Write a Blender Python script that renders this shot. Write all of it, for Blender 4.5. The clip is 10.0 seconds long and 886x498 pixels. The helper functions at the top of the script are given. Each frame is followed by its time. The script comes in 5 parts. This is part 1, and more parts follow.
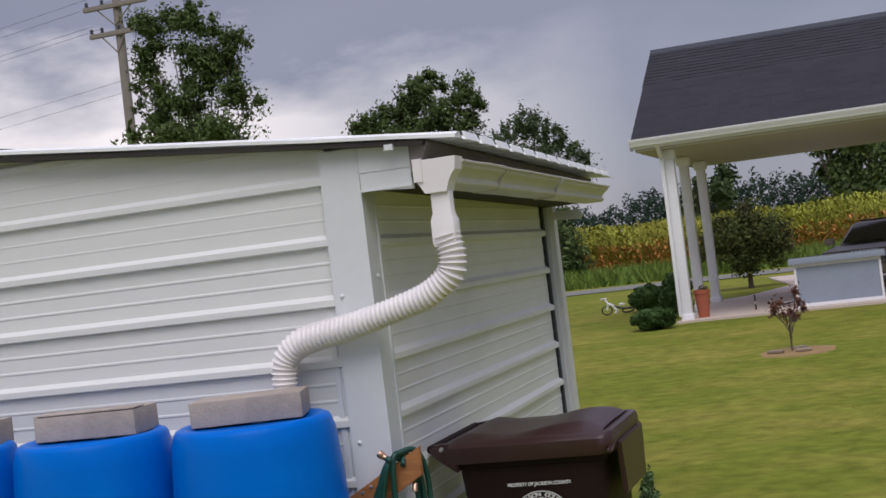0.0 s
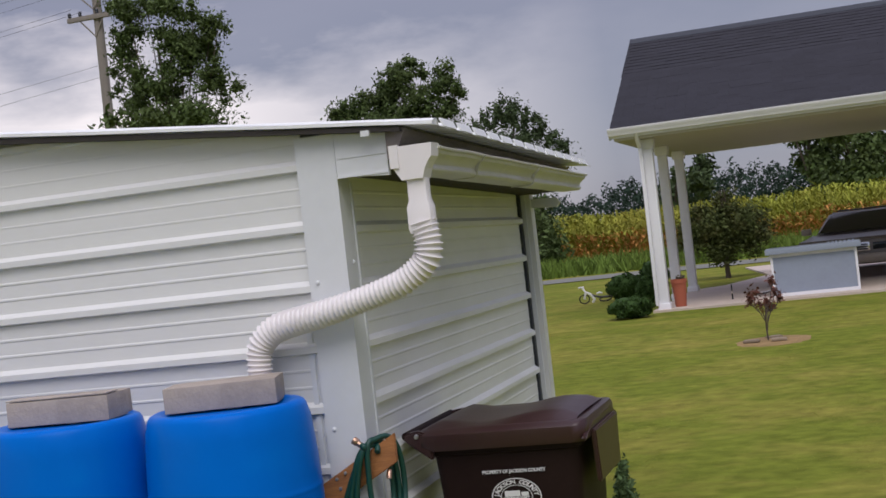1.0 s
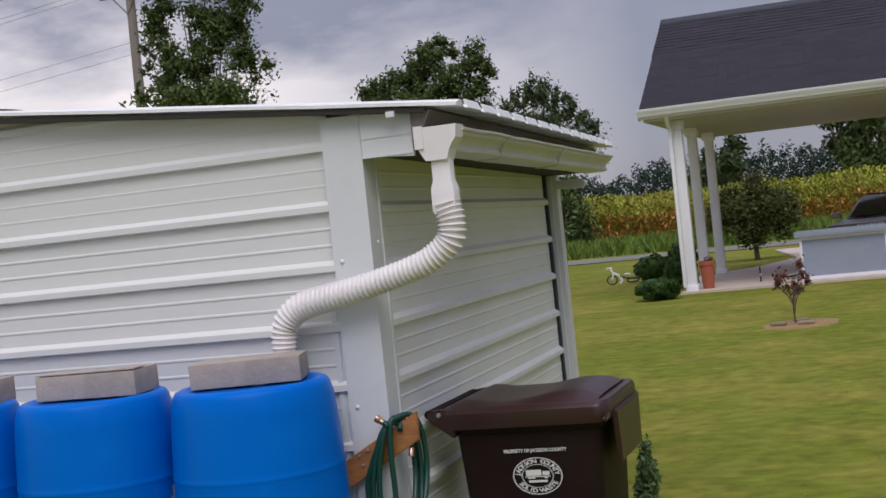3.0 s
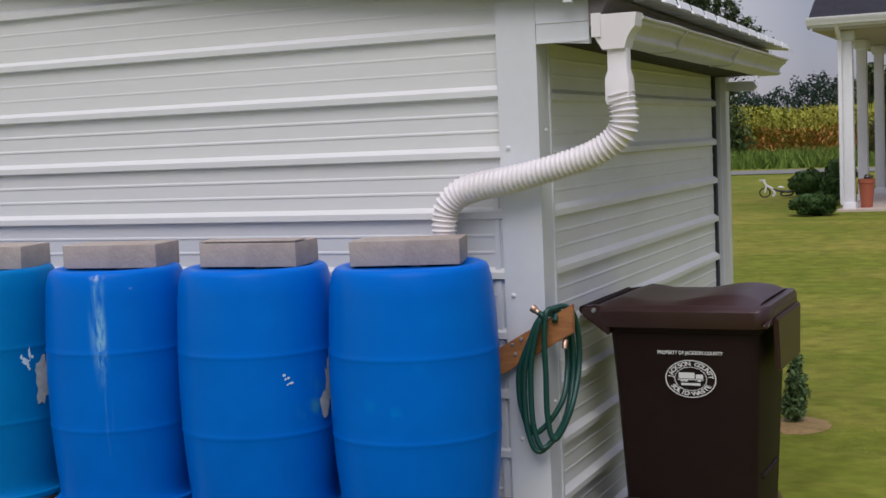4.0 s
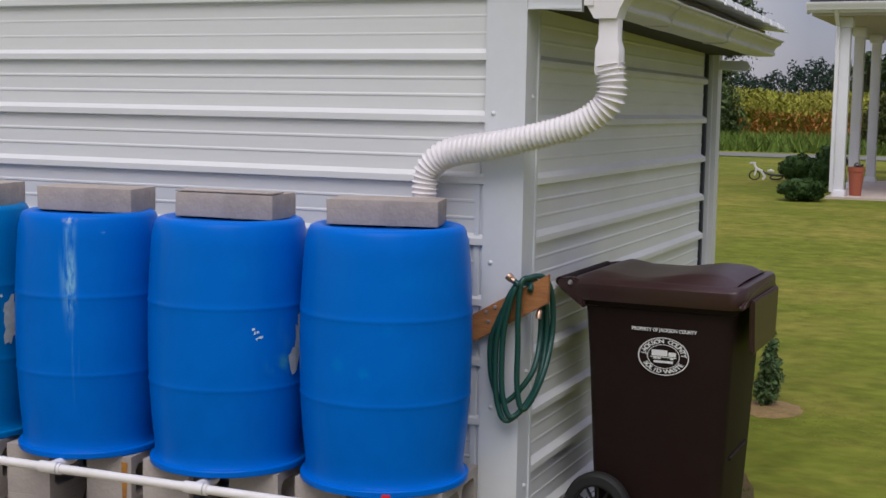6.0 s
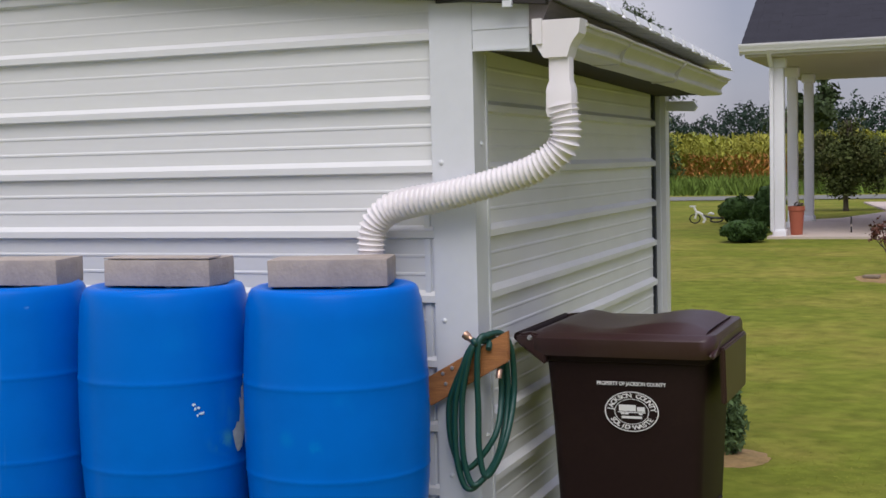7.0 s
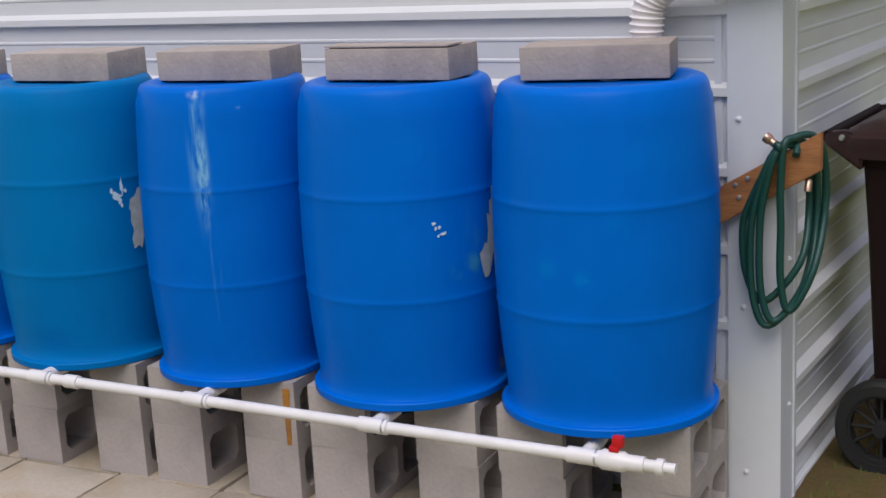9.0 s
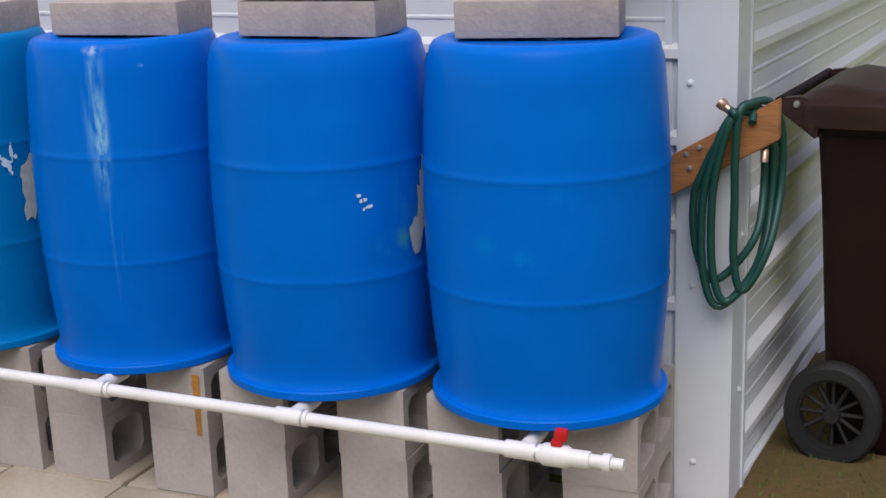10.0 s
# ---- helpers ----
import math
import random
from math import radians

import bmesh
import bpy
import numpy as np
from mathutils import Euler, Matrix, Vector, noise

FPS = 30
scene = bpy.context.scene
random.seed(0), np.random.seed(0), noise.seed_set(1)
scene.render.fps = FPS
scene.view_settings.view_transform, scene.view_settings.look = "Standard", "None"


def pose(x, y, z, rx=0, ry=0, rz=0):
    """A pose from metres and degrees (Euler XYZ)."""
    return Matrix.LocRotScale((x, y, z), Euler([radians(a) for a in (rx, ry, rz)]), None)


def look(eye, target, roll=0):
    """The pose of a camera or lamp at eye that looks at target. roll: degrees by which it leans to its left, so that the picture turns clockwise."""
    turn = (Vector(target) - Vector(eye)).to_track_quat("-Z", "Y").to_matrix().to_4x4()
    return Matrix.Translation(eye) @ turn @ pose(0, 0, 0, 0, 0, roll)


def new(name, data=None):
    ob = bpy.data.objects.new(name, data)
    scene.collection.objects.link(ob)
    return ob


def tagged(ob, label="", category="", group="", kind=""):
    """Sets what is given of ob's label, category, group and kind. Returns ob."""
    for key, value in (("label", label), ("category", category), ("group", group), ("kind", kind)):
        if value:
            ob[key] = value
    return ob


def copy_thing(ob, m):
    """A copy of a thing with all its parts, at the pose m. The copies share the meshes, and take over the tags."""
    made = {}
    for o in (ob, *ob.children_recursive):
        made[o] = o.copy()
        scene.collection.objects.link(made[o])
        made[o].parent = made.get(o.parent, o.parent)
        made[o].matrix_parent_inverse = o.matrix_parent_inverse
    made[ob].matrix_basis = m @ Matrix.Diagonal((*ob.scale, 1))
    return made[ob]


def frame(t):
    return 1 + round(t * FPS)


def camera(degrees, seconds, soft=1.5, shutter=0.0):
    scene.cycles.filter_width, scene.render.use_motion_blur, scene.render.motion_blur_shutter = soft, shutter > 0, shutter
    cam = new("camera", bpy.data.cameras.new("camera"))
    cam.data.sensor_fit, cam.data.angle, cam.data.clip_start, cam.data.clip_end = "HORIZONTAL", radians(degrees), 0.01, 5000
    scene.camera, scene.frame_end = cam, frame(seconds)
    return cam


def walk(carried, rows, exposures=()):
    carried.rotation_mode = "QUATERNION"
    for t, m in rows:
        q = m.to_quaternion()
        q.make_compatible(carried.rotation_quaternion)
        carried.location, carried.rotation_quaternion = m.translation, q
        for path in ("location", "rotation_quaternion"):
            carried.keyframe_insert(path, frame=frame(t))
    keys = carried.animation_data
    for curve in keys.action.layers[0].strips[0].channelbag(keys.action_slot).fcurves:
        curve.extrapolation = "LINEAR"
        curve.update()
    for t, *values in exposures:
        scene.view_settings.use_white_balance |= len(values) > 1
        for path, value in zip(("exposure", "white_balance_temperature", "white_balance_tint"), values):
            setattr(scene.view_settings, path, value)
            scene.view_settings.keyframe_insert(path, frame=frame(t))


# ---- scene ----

cam = camera(37.0, 10.0, soft=1.6)
PATH = [
    (0, (1.743, -4.508, 1.755), (1.127, -2.606, 1.781), -6.9),
    (0.5, (1.754, -4.518, 1.753), (1.159, -2.608, 1.77), -6.7),
    (1, (1.75, -4.499, 1.751), (1.162, -2.587, 1.755), -6.5),
    (1.5, (1.774, -4.493, 1.758), (1.187, -2.581, 1.757), -6.9),
    (2, (1.76, -4.489, 1.744), (1.151, -2.584, 1.747), -6.8),
    (3.3, (1.783, -4.532, 1.755), (1.126, -2.644, 1.702), -5.1),
    (3.5, (1.757, -4.511, 1.737), (1.071, -2.637, 1.609), -4.1),
    (4, (1.683, -4.498, 1.72), (0.844, -2.689, 1.56), -2.4),
    (4.5, (1.652, -4.502, 1.738), (0.809, -2.696, 1.569), 0.6),
    (5, (1.611, -4.506, 1.723), (0.695, -2.737, 1.547), 1.0),
    (5.5, (1.598, -4.492, 1.713), (0.684, -2.726, 1.497), 0.9),
    (6, (1.693, -4.437, 1.711), (0.873, -2.625, 1.497), 1.0),
    (6.2, (1.729, -4.368, 1.716), (0.939, -2.542, 1.516), 2.0),
    (7.3, (1.507, -3.948, 1.682), (0.732, -2.108, 1.576), -3.5),
    (7.5, (1.544, -3.734, 1.744), (0.606, -1.973, 1.604), -2.7),
    (8, (1.372, -3.65, 1.74), (0.246, -2.021, 1.459), -1.4),
    (8.5, (1.282, -3.563, 1.673), (0.203, -1.934, 1.245), 1.5),
    (9, (1.089, -3.511, 1.671), (0.057, -1.859, 1.217), -3.1),
    (9.5, (1.042, -3.366, 1.653), (0.085, -1.676, 1.174), -1.9),
    (10, (0.899, -3.256, 1.626), (-0.017, -1.553, 1.113), -2.1),
]
walk(cam, [(t, look(eye, target, roll)) for t, eye, target, roll in PATH],
     [(0.0, -0.09), (2.2, -0.09), (3.3, -0.12), (3.5, -0.19), (4.0, -0.05), (4.5, -0.02), (5.0, 0.01), (6.0, -0.06), (7.2, 0.14), (7.5, 0.06), (8.0, -0.20), (8.2, -0.26), (8.5, -0.20), (9.0, 0.02), (10.0, 0.19)])

# ---- world and sun: a bright stormy overcast ----
world = bpy.data.worlds.new("overcast_sky")
scene.world = world
world.use_nodes = True
wn, wl = world.node_tree.nodes, world.node_tree.links
wn.clear()


def wnode(kind, **kw):
    n = wn.new(kind)
    for k, v in kw.items():
        n.inputs[k].default_value = v
    return n


w_tc = wnode("ShaderNodeTexCoord")
w_map = wnode("ShaderNodeMapping")
w_map.inputs["Scale"].default_value = (1.0, 1.0, 2.6)
w_map.inputs["Location"].default_value = (0.35, 0.1, 0.25)
w_noise = wnode("ShaderNodeTexNoise", Scale=2.2, Detail=5.0, Roughness=0.5, Distortion=0.25)
w_ramp = wn.new("ShaderNodeValToRGB")
w_ramp.color_ramp.elements[0].position, w_ramp.color_ramp.elements[0].color = 0.36, (0.258, 0.262, 0.375, 1)
w_ramp.color_ramp.elements[1].position, w_ramp.color_ramp.elements[1].color = 0.68, (0.365, 0.355, 0.465, 1)
# brighter band of cloud gaps low over the horizon, darker cloud above
w_sep = wn.new("ShaderNodeSeparateXYZ")
w_low = wn.new("ShaderNodeMapRange")
w_low.inputs["From Min"].default_value, w_low.inputs["From Max"].default_value = 0.205, 0.125
w_lownoise = wnode("ShaderNodeTexNoise", Scale=1.7, Detail=3.0)
w_mul = wn.new("ShaderNodeMath")
w_mul.operation = "MULTIPLY"
w_mul.use_clamp = True
w_mix = wn.new("ShaderNodeMix")
w_mix.data_type = "RGBA"
w_mix.inputs["B"].default_value = (1.62, 1.45, 1.45, 1)
# the clearing lies low in the west
w_west = wn.new("ShaderNodeMapRange")
w_west.inputs["From Min"].default_value, w_west.inputs["From Max"].default_value = -0.16, -0.50
w_west.inputs["To Min"].default_value, w_west.inputs["To Max"].default_value = 0.04, 1.0
w_mul2 = wn.new("ShaderNodeMath")
w_mul2.operation = "MULTIPLY"
w_sky = wn.new("ShaderNodeTexSky")
w_sky.sky_type, w_sky.sun_disc = "NISHITA", False
w_sky.sun_elevation, w_sky.sun_rotation = radians(56), radians(174)
w_bgsky = wn.new("ShaderNodeBackground")
w_bgsky.inputs["Strength"].default_value = 0.02
w_bg = wn.new("ShaderNodeBackground")
w_bg.inputs["Strength"].default_value = 0.72
w_add = wn.new("ShaderNodeAddShader")
w_out = wn.new("ShaderNodeOutputWorld")
wl.new(w_tc.outputs["Generated"], w_map.inputs["Vector"])
wl.new(w_map.outputs["Vector"], w_noise.inputs["Vector"])
wl.new(w_tc.outputs["Generated"], w_lownoise.inputs["Vector"])
wl.new(w_noise.outputs["Fac"], w_ramp.inputs["Fac"])
wl.new(w_tc.outputs["Generated"], w_sep.inputs["Vector"])
w_edge = wn.new("ShaderNodeMath")
w_edge.operation = "MULTIPLY_ADD"
w_edge.inputs[1].default_value = 0.30
w_edge2 = wn.new("ShaderNodeMath")
w_edge2.operation = "SUBTRACT"
w_edge2.inputs[1].default_value = 0.15
w_cloud = wnode("ShaderNodeTexNoise", Scale=4.5, Detail=6.0, Roughness=0.55)
wl.new(w_map.outputs["Vector"], w_cloud.inputs["Vector"])
wl.new(w_cloud.outputs["Fac"], w_edge.inputs[0])
wl.new(w_sep.outputs["Z"], w_edge.inputs[2])
wl.new(w_edge.outputs["Value"], w_edge2.inputs[0])
wl.new(w_edge2.outputs["Value"], w_low.inputs["Value"])
wl.new(w_low.outputs["Result"], w_mul.inputs[0])
w_lowr = wn.new("ShaderNodeMapRange")
w_lowr.inputs["From Min"].default_value, w_lowr.inputs["From Max"].default_value = 0.22, 0.48
wl.new(w_lownoise.outputs["Fac"], w_lowr.inputs["Value"])
wl.new(w_lowr.outputs["Result"], w_mul.inputs[1])
wl.new(w_sep.outputs["X"], w_west.inputs["Value"])
wl.new(w_mul.outputs["Value"], w_mul2.inputs[0])
wl.new(w_west.outputs["Result"], w_mul2.inputs[1])
wl.new(w_mul2.outputs["Value"], w_mix.inputs["Factor"])
wl.new(w_ramp.outputs["Color"], w_mix.inputs["A"])
w_zen = wn.new("ShaderNodeMapRange")
w_zen.inputs["From Min"].default_value, w_zen.inputs["From Max"].default_value = 0.22, 0.95
w_zen.inputs["To Min"].default_value, w_zen.inputs["To Max"].default_value = 1.0, 3.1
w_up = wn.new("ShaderNodeVectorMath")
w_up.operation = "SCALE"
wl.new(w_sep.outputs["Z"], w_zen.inputs["Value"])
wl.new(w_mix.outputs["Result"], w_up.inputs[0])
wl.new(w_zen.outputs["Result"], w_up.inputs["Scale"])
wl.new(w_up.outputs["Vector"], w_bg.inputs["Color"])
wl.new(w_sky.outputs["Color"], w_bgsky.inputs["Color"])
wl.new(w_bg.outputs["Background"], w_add.inputs[0])
wl.new(w_bgsky.outputs["Background"], w_add.inputs[1])
wl.new(w_add.outputs["Shader"], w_out.inputs["Surface"])

sun_data = bpy.data.lights.new("sun", "SUN")
sun_data.energy, sun_data.angle, sun_data.color = 2.05, radians(45), (1.0, 0.95, 0.895)
sun = new("sun", sun_data)
sun.matrix_world = look((2.6, -8, 12), (0, 0, 0))


# ---- materials ----
def surface(name, base, rough=0.6, metal=0.0, grain=40.0, vary=0.12, stain=2.0, stain_to=None, stain_amount=0.25,
            bump=0.1, stretch=(1, 1, 1), per_piece=0.0, spec=0.5, island=0.0):
    """A procedural surface: base colour, fine grain, broad stains and a light bump."""
    m = bpy.data.materials.new(name)
    m.use_nodes = True
    nt = m.node_tree
    n, l = nt.nodes, nt.links
    b = n["Principled BSDF"]
    b.inputs["Roughness"].default_value, b.inputs["Metallic"].default_value = rough, metal
    b.inputs["Specular IOR Level"].default_value = spec
    tc = n.new("ShaderNodeTexCoord")
    mp = n.new("ShaderNodeMapping")
    mp.inputs["Scale"].default_value = stretch
    l.new(tc.outputs["Object"], mp.inputs["Vector"])
    fine = n.new("ShaderNodeTexNoise")
    fine.inputs["Scale"].default_value, fine.inputs["Detail"].default_value = grain, 4
    broad = n.new("ShaderNodeTexNoise")
    broad.inputs["Scale"].default_value, broad.inputs["Detail"].default_value = stain, 5
    broad.inputs["Roughness"].default_value = 0.65
    l.new(mp.outputs["Vector"], fine.inputs["Vector"])
    l.new(mp.outputs["Vector"], broad.inputs["Vector"])
    r1 = n.new("ShaderNodeMapRange")
    r1.inputs["To Min"].default_value, r1.inputs["To Max"].default_value = 1 - vary, 1 + vary
    l.new(fine.outputs["Fac"], r1.inputs["Value"])
    mx = n.new("ShaderNodeMix")
    mx.data_type = "RGBA"
    mx.inputs["A"].default_value = (*base, 1)
    st = stain_to or tuple(c * 0.6 for c in base)
    mx.inputs["B"].default_value = (*st, 1)
    r2 = n.new("ShaderNodeMapRange")
    r2.inputs["From Min"].default_value, r2.inputs["From Max"].default_value = 0.45, 0.75
    r2.inputs["To Max"].default_value = stain_amount
    l.new(broad.outputs["Fac"], r2.inputs["Value"])
    l.new(r2.outputs["Result"], mx.inputs["Factor"])
    hs = n.new("ShaderNodeHueSaturation")
    l.new(mx.outputs["Result"], hs.inputs["Color"])
    last = r1.outputs["Result"]
    for amount, kind, socket in ((per_piece, "ShaderNodeObjectInfo", "Random"), (island, "ShaderNodeNewGeometry", "Random Per Island")):
        if amount:
            oi = n.new(kind)
            r3 = n.new("ShaderNodeMapRange")
            r3.inputs["To Min"].default_value, r3.inputs["To Max"].default_value = 1 - amount, 1 + amount
            l.new(oi.outputs[socket], r3.inputs["Value"])
            mu = n.new("ShaderNodeMath")
            mu.operation = "MULTIPLY"
            l.new(last, mu.inputs[0])
            l.new(r3.outputs["Result"], mu.inputs[1])
            last = mu.outputs["Value"]
    l.new(last, hs.inputs["Value"])
    l.new(hs.outputs["Color"], b.inputs["Base Color"])
    if bump:
        bp = n.new("ShaderNodeBump")
        bp.inputs["Strength"].default_value, bp.inputs["Distance"].default_value = bump, 0.01
        l.new(fine.outputs["Fac"], bp.inputs["Height"])
        l.new(bp.outputs["Normal"], b.inputs["Normal"])
    return m


M_SIDING = surface("white_painted_steel", (0.71, 0.715, 0.715), 0.38, grain=30, vary=0.03, stain=1.6, stain_to=(0.60, 0.62, 0.56), stain_amount=0.22, bump=0.02, stretch=(0.3, 0.3, 1.0))
# mud blotches over a base lightened to make up light the side wall lacks
M_SIDING_SIDE = surface("lightened_muddied_white_steel", (0.79, 0.795, 0.78), 0.4, grain=24, vary=0.05, stain=3.0, stain_to=(0.42, 0.43, 0.35), stain_amount=0.28, bump=0.02, stretch=(1.0, 0.45, 1.0))
M_TRIM = surface("white_trim_steel", (0.68, 0.70, 0.73), 0.35, grain=25, vary=0.03, stain_amount=0.2, stain_to=(0.5, 0.52, 0.5), bump=0.02)
M_ROOF = surface("galvanised_roof_steel", (0.84, 0.85, 0.86), 0.35, metal=0.0, grain=20, vary=0.08, stain_amount=0.3, bump=0.03)
# near-black boards; under the shed eave the colour carries the shade
M_NEARBLACK = surface("near_black_board", (0.04, 0.034, 0.032), 0.85, grain=50, vary=0.3, bump=0.25, stretch=(8, 1, 8))
# dulled base and olive stain put the gutter's shading into its colour
M_GUTTER = surface("shaded_white_gutter", (0.63, 0.615, 0.59), 0.4, grain=14, vary=0.05, stain=3, stain_to=(0.42, 0.42, 0.34), stain_amount=0.5, bump=0.03)
M_VINYL = surface("white_vinyl", (0.80, 0.765, 0.775), 0.42, grain=20, vary=0.03, stain=5, stain_amount=0.15, bump=0.02)
M_PVC = surface("white_pvc", (0.80, 0.77, 0.74), 0.35, grain=20, vary=0.03, stain=9, stain_to=(0.55, 0.5, 0.45), stain_amount=0.3, bump=0.02)
def blue_plastic(name):
    return surface(name, (0.0, 0.140, 0.60), 0.30, grain=5, vary=0.09, stain=2.0, stain_to=(0.0, 0.108, 0.50), stain_amount=0.6, bump=0.03, spec=0.06)


M_BLUE = blue_plastic("blue_polyethylene")
M_TEAL = surface("faded_teal_polyethylene", (0.0, 0.170, 0.46), 0.40, grain=5, vary=0.09, stain=2.0, stain_to=(0.001, 0.128, 0.39), stain_amount=0.6, bump=0.03, spec=0.055)
M_CMU = surface("concrete_block", (0.415, 0.37, 0.338), 0.95, grain=70, vary=0.10, stain=5, stain_to=(0.25, 0.235, 0.22), stain_amount=0.5, bump=0.22, per_piece=0.08)
M_CAP = surface("solid_concrete_block", (0.44, 0.375, 0.325), 0.95, grain=80, vary=0.09, stain=6, stain_to=(0.22, 0.19, 0.17), stain_amount=0.6, bump=0.25, per_piece=0.08)
M_PAVER = surface("concrete_paver", (0.50, 0.435, 0.35), 0.95, grain=60, vary=0.15, stain=3, stain_to=(0.36, 0.25, 0.11), stain_amount=0.75, bump=0.3, per_piece=0.08)
M_STONE = surface("dusty_field_stone", (0.28, 0.22, 0.16), 0.95, grain=40, vary=0.2, stain=6, stain_amount=0.4, bump=0.3, per_piece=0.15)
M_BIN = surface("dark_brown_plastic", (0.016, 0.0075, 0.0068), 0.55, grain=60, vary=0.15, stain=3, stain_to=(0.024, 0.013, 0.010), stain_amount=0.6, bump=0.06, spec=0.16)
# glossier than the body, and lighter: part of the lid's sheen is painted in
M_LID = surface("sheen_lightened_brown_plastic", (0.042, 0.018, 0.018), 0.36, grain=60, vary=0.15, stain=3, stain_to=(0.05, 0.03, 0.03), stain_amount=0.5, bump=0.06)
M_RUBBER = surface("black_rubber", (0.012, 0.012, 0.012), 0.7, grain=60, vary=0.2, bump=0.1)
M_WHITEINK = surface("white_ink", (0.75, 0.75, 0.75), 0.6, vary=0.03, stain_amount=0.1, bump=0.0)
M_MULCH = surface("pale_brown_mulch", (0.31, 0.20, 0.085), 0.95, grain=30, vary=0.35, stain=5, stain_to=(0.17, 0.13, 0.04), stain_amount=0.8, bump=0.5)
M_HOSE = surface("green_garden_hose", (0.006, 0.054, 0.043), 0.42, grain=50, vary=0.15, bump=0.05)
M_BRASS = surface("brass", (0.55, 0.35, 0.25), 0.35, metal=0.9, grain=50, vary=0.1)
M_BOARD = surface("weathered_cedar", (0.36, 0.15, 0.05), 0.75, grain=18, vary=0.35, stain=3, stain_to=(0.16, 0.06, 0.025), stain_amount=0.7, bump=0.25, stretch=(1.5, 1.5, 14))
M_RED = surface("red_plastic", (0.55, 0.01, 0.015), 0.4, vary=0.05, stain_amount=0.1, bump=0)
M_STEEL = surface("zinc_screw", (0.6, 0.6, 0.6), 0.35, metal=0.8, vary=0.05, bump=0)
M_CHIP = surface("scraped_white_paint", (0.56, 0.74, 0.82), 0.8, grain=60, vary=0.2, bump=0.1)
M_SCRAP = surface("grey_label_paper", (0.50, 0.52, 0.47), 0.85, grain=50, vary=0.25, stain=14, stain_to=(0.30, 0.36, 0.34), stain_amount=0.6, bump=0.1)
M_FASCIA = surface("weathered_grey_board", (0.21, 0.185, 0.18), 0.9, grain=40, vary=0.3, stain=3, stain_to=(0.10, 0.085, 0.08), stain_amount=0.7, bump=0.25, stretch=(8, 1, 8))
M_RUST = surface("rust_stain", (0.42, 0.18, 0.025), 0.9, grain=60, vary=0.4, stain=9, stain_to=(0.12, 0.07, 0.04), stain_amount=0.95, bump=0.1)
M_LAWN = surface("mown_lawn", (0.150, 0.176, 0.024), 0.95, grain=8, vary=0.6, stain=0.9, stain_to=(0.30, 0.25, 0.060), stain_amount=0.85, bump=0.5, stretch=(0.75, 1, 1), spec=0.06)
M_GRASS = surface("grass_blades", (0.20, 0.225, 0.034), 0.8, grain=2, vary=0.3, stain=1.1, stain_to=(0.33, 0.28, 0.07), stain_amount=0.75, bump=0, island=0.2, spec=0.05)
M_DIRT = surface("bare_soil", (0.105, 0.066, 0.020), 0.95, grain=60, vary=0.4, stain=3, stain_to=(0.062, 0.064, 0.012), stain_amount=0.95, bump=0.7)
M_SHINGLE = surface("charcoal_shingle", (0.0185, 0.018, 0.025), 0.9, grain=40, vary=0.35, stain=2.5, stain_amount=0.3, bump=0.3, per_piece=0.12, island=0.14)
M_HOUSEWHITE = surface("white_house_paint", (0.79, 0.79, 0.83), 0.5, grain=15, vary=0.03, stain_amount=0.12, bump=0.02)
M_SOFFIT = surface("cream_soffit", (0.46, 0.43, 0.32), 0.6, grain=15, vary=0.04, stain_amount=0.1, bump=0.02)
M_SLAB = surface("porch_concrete", (0.54, 0.45, 0.39), 0.9, grain=30, vary=0.12, stain=1.0, stain_amount=0.35, bump=0.15)
M_ROADM = surface("worn_asphalt", (0.19, 0.19, 0.165), 0.95, grain=30, vary=0.2, stain=0.6, stain_amount=0.3, bump=0.2)
M_TERRA = surface("terracotta", (0.36, 0.10, 0.055), 0.8, grain=40, vary=0.12, bump=0.1)
M_BARK = surface("bark", (0.09, 0.07, 0.055), 0.95, grain=25, vary=0.4, bump=0.6, stretch=(1, 1, 0.25))
M_LEAF = surface("tree_leaves", (0.080, 0.112, 0.038), 0.6, grain=1.5, vary=0.3, stain=0.7, stain_to=(0.045, 0.085, 0.02), stain_amount=0.7, bump=0, island=0.4, spec=0.12)
M_MYRTLE = surface("bronze_green_leaves", (0.07, 0.09, 0.028), 0.7, grain=2, vary=0.3, stain=2.0, stain_to=(0.085, 0.06, 0.028), stain_amount=0.7, bump=0, island=0.4, spec=0.12)
M_LEAF_FAR = surface("far_leaves", (0.07, 0.10, 0.045), 0.8, grain=0.6, vary=0.3, stain=0.2, stain_amount=0.6, bump=0, island=0.35, spec=0.12)
M_HAZEWOOD = surface("distant_wood_leaves", (0.036, 0.058, 0.042), 0.95, grain=0.4, vary=0.2, stain=0.1, stain_amount=0.4, bump=0, island=0.08, spec=0.03)
M_CORN = surface("corn_blades", (0.27, 0.30, 0.045), 0.8, grain=0.8, vary=0.35, stain=0.25, stain_to=(0.34, 0.25, 0.06), stain_amount=0.6, bump=0, island=0.2, spec=0.12)
M_CORNDRY = surface("dry_corn_husks", (0.50, 0.24, 0.07), 0.85, grain=0.8, vary=0.35, stain=0.3, stain_amount=0.5, bump=0, island=0.2, spec=0.12)
M_WEED = surface("roadside_weeds", (0.115, 0.175, 0.034), 0.9, grain=0.8, vary=0.3, stain=0.3, stain_to=(0.13, 0.16, 0.03), stain_amount=0.6, bump=0, island=0.35, spec=0.12)
M_SHRUB = surface("clipped_boxwood", (0.036, 0.070, 0.018), 0.7, grain=6, vary=0.3, stain=3, stain_amount=0.6, bump=0, island=0.4, spec=0.12)
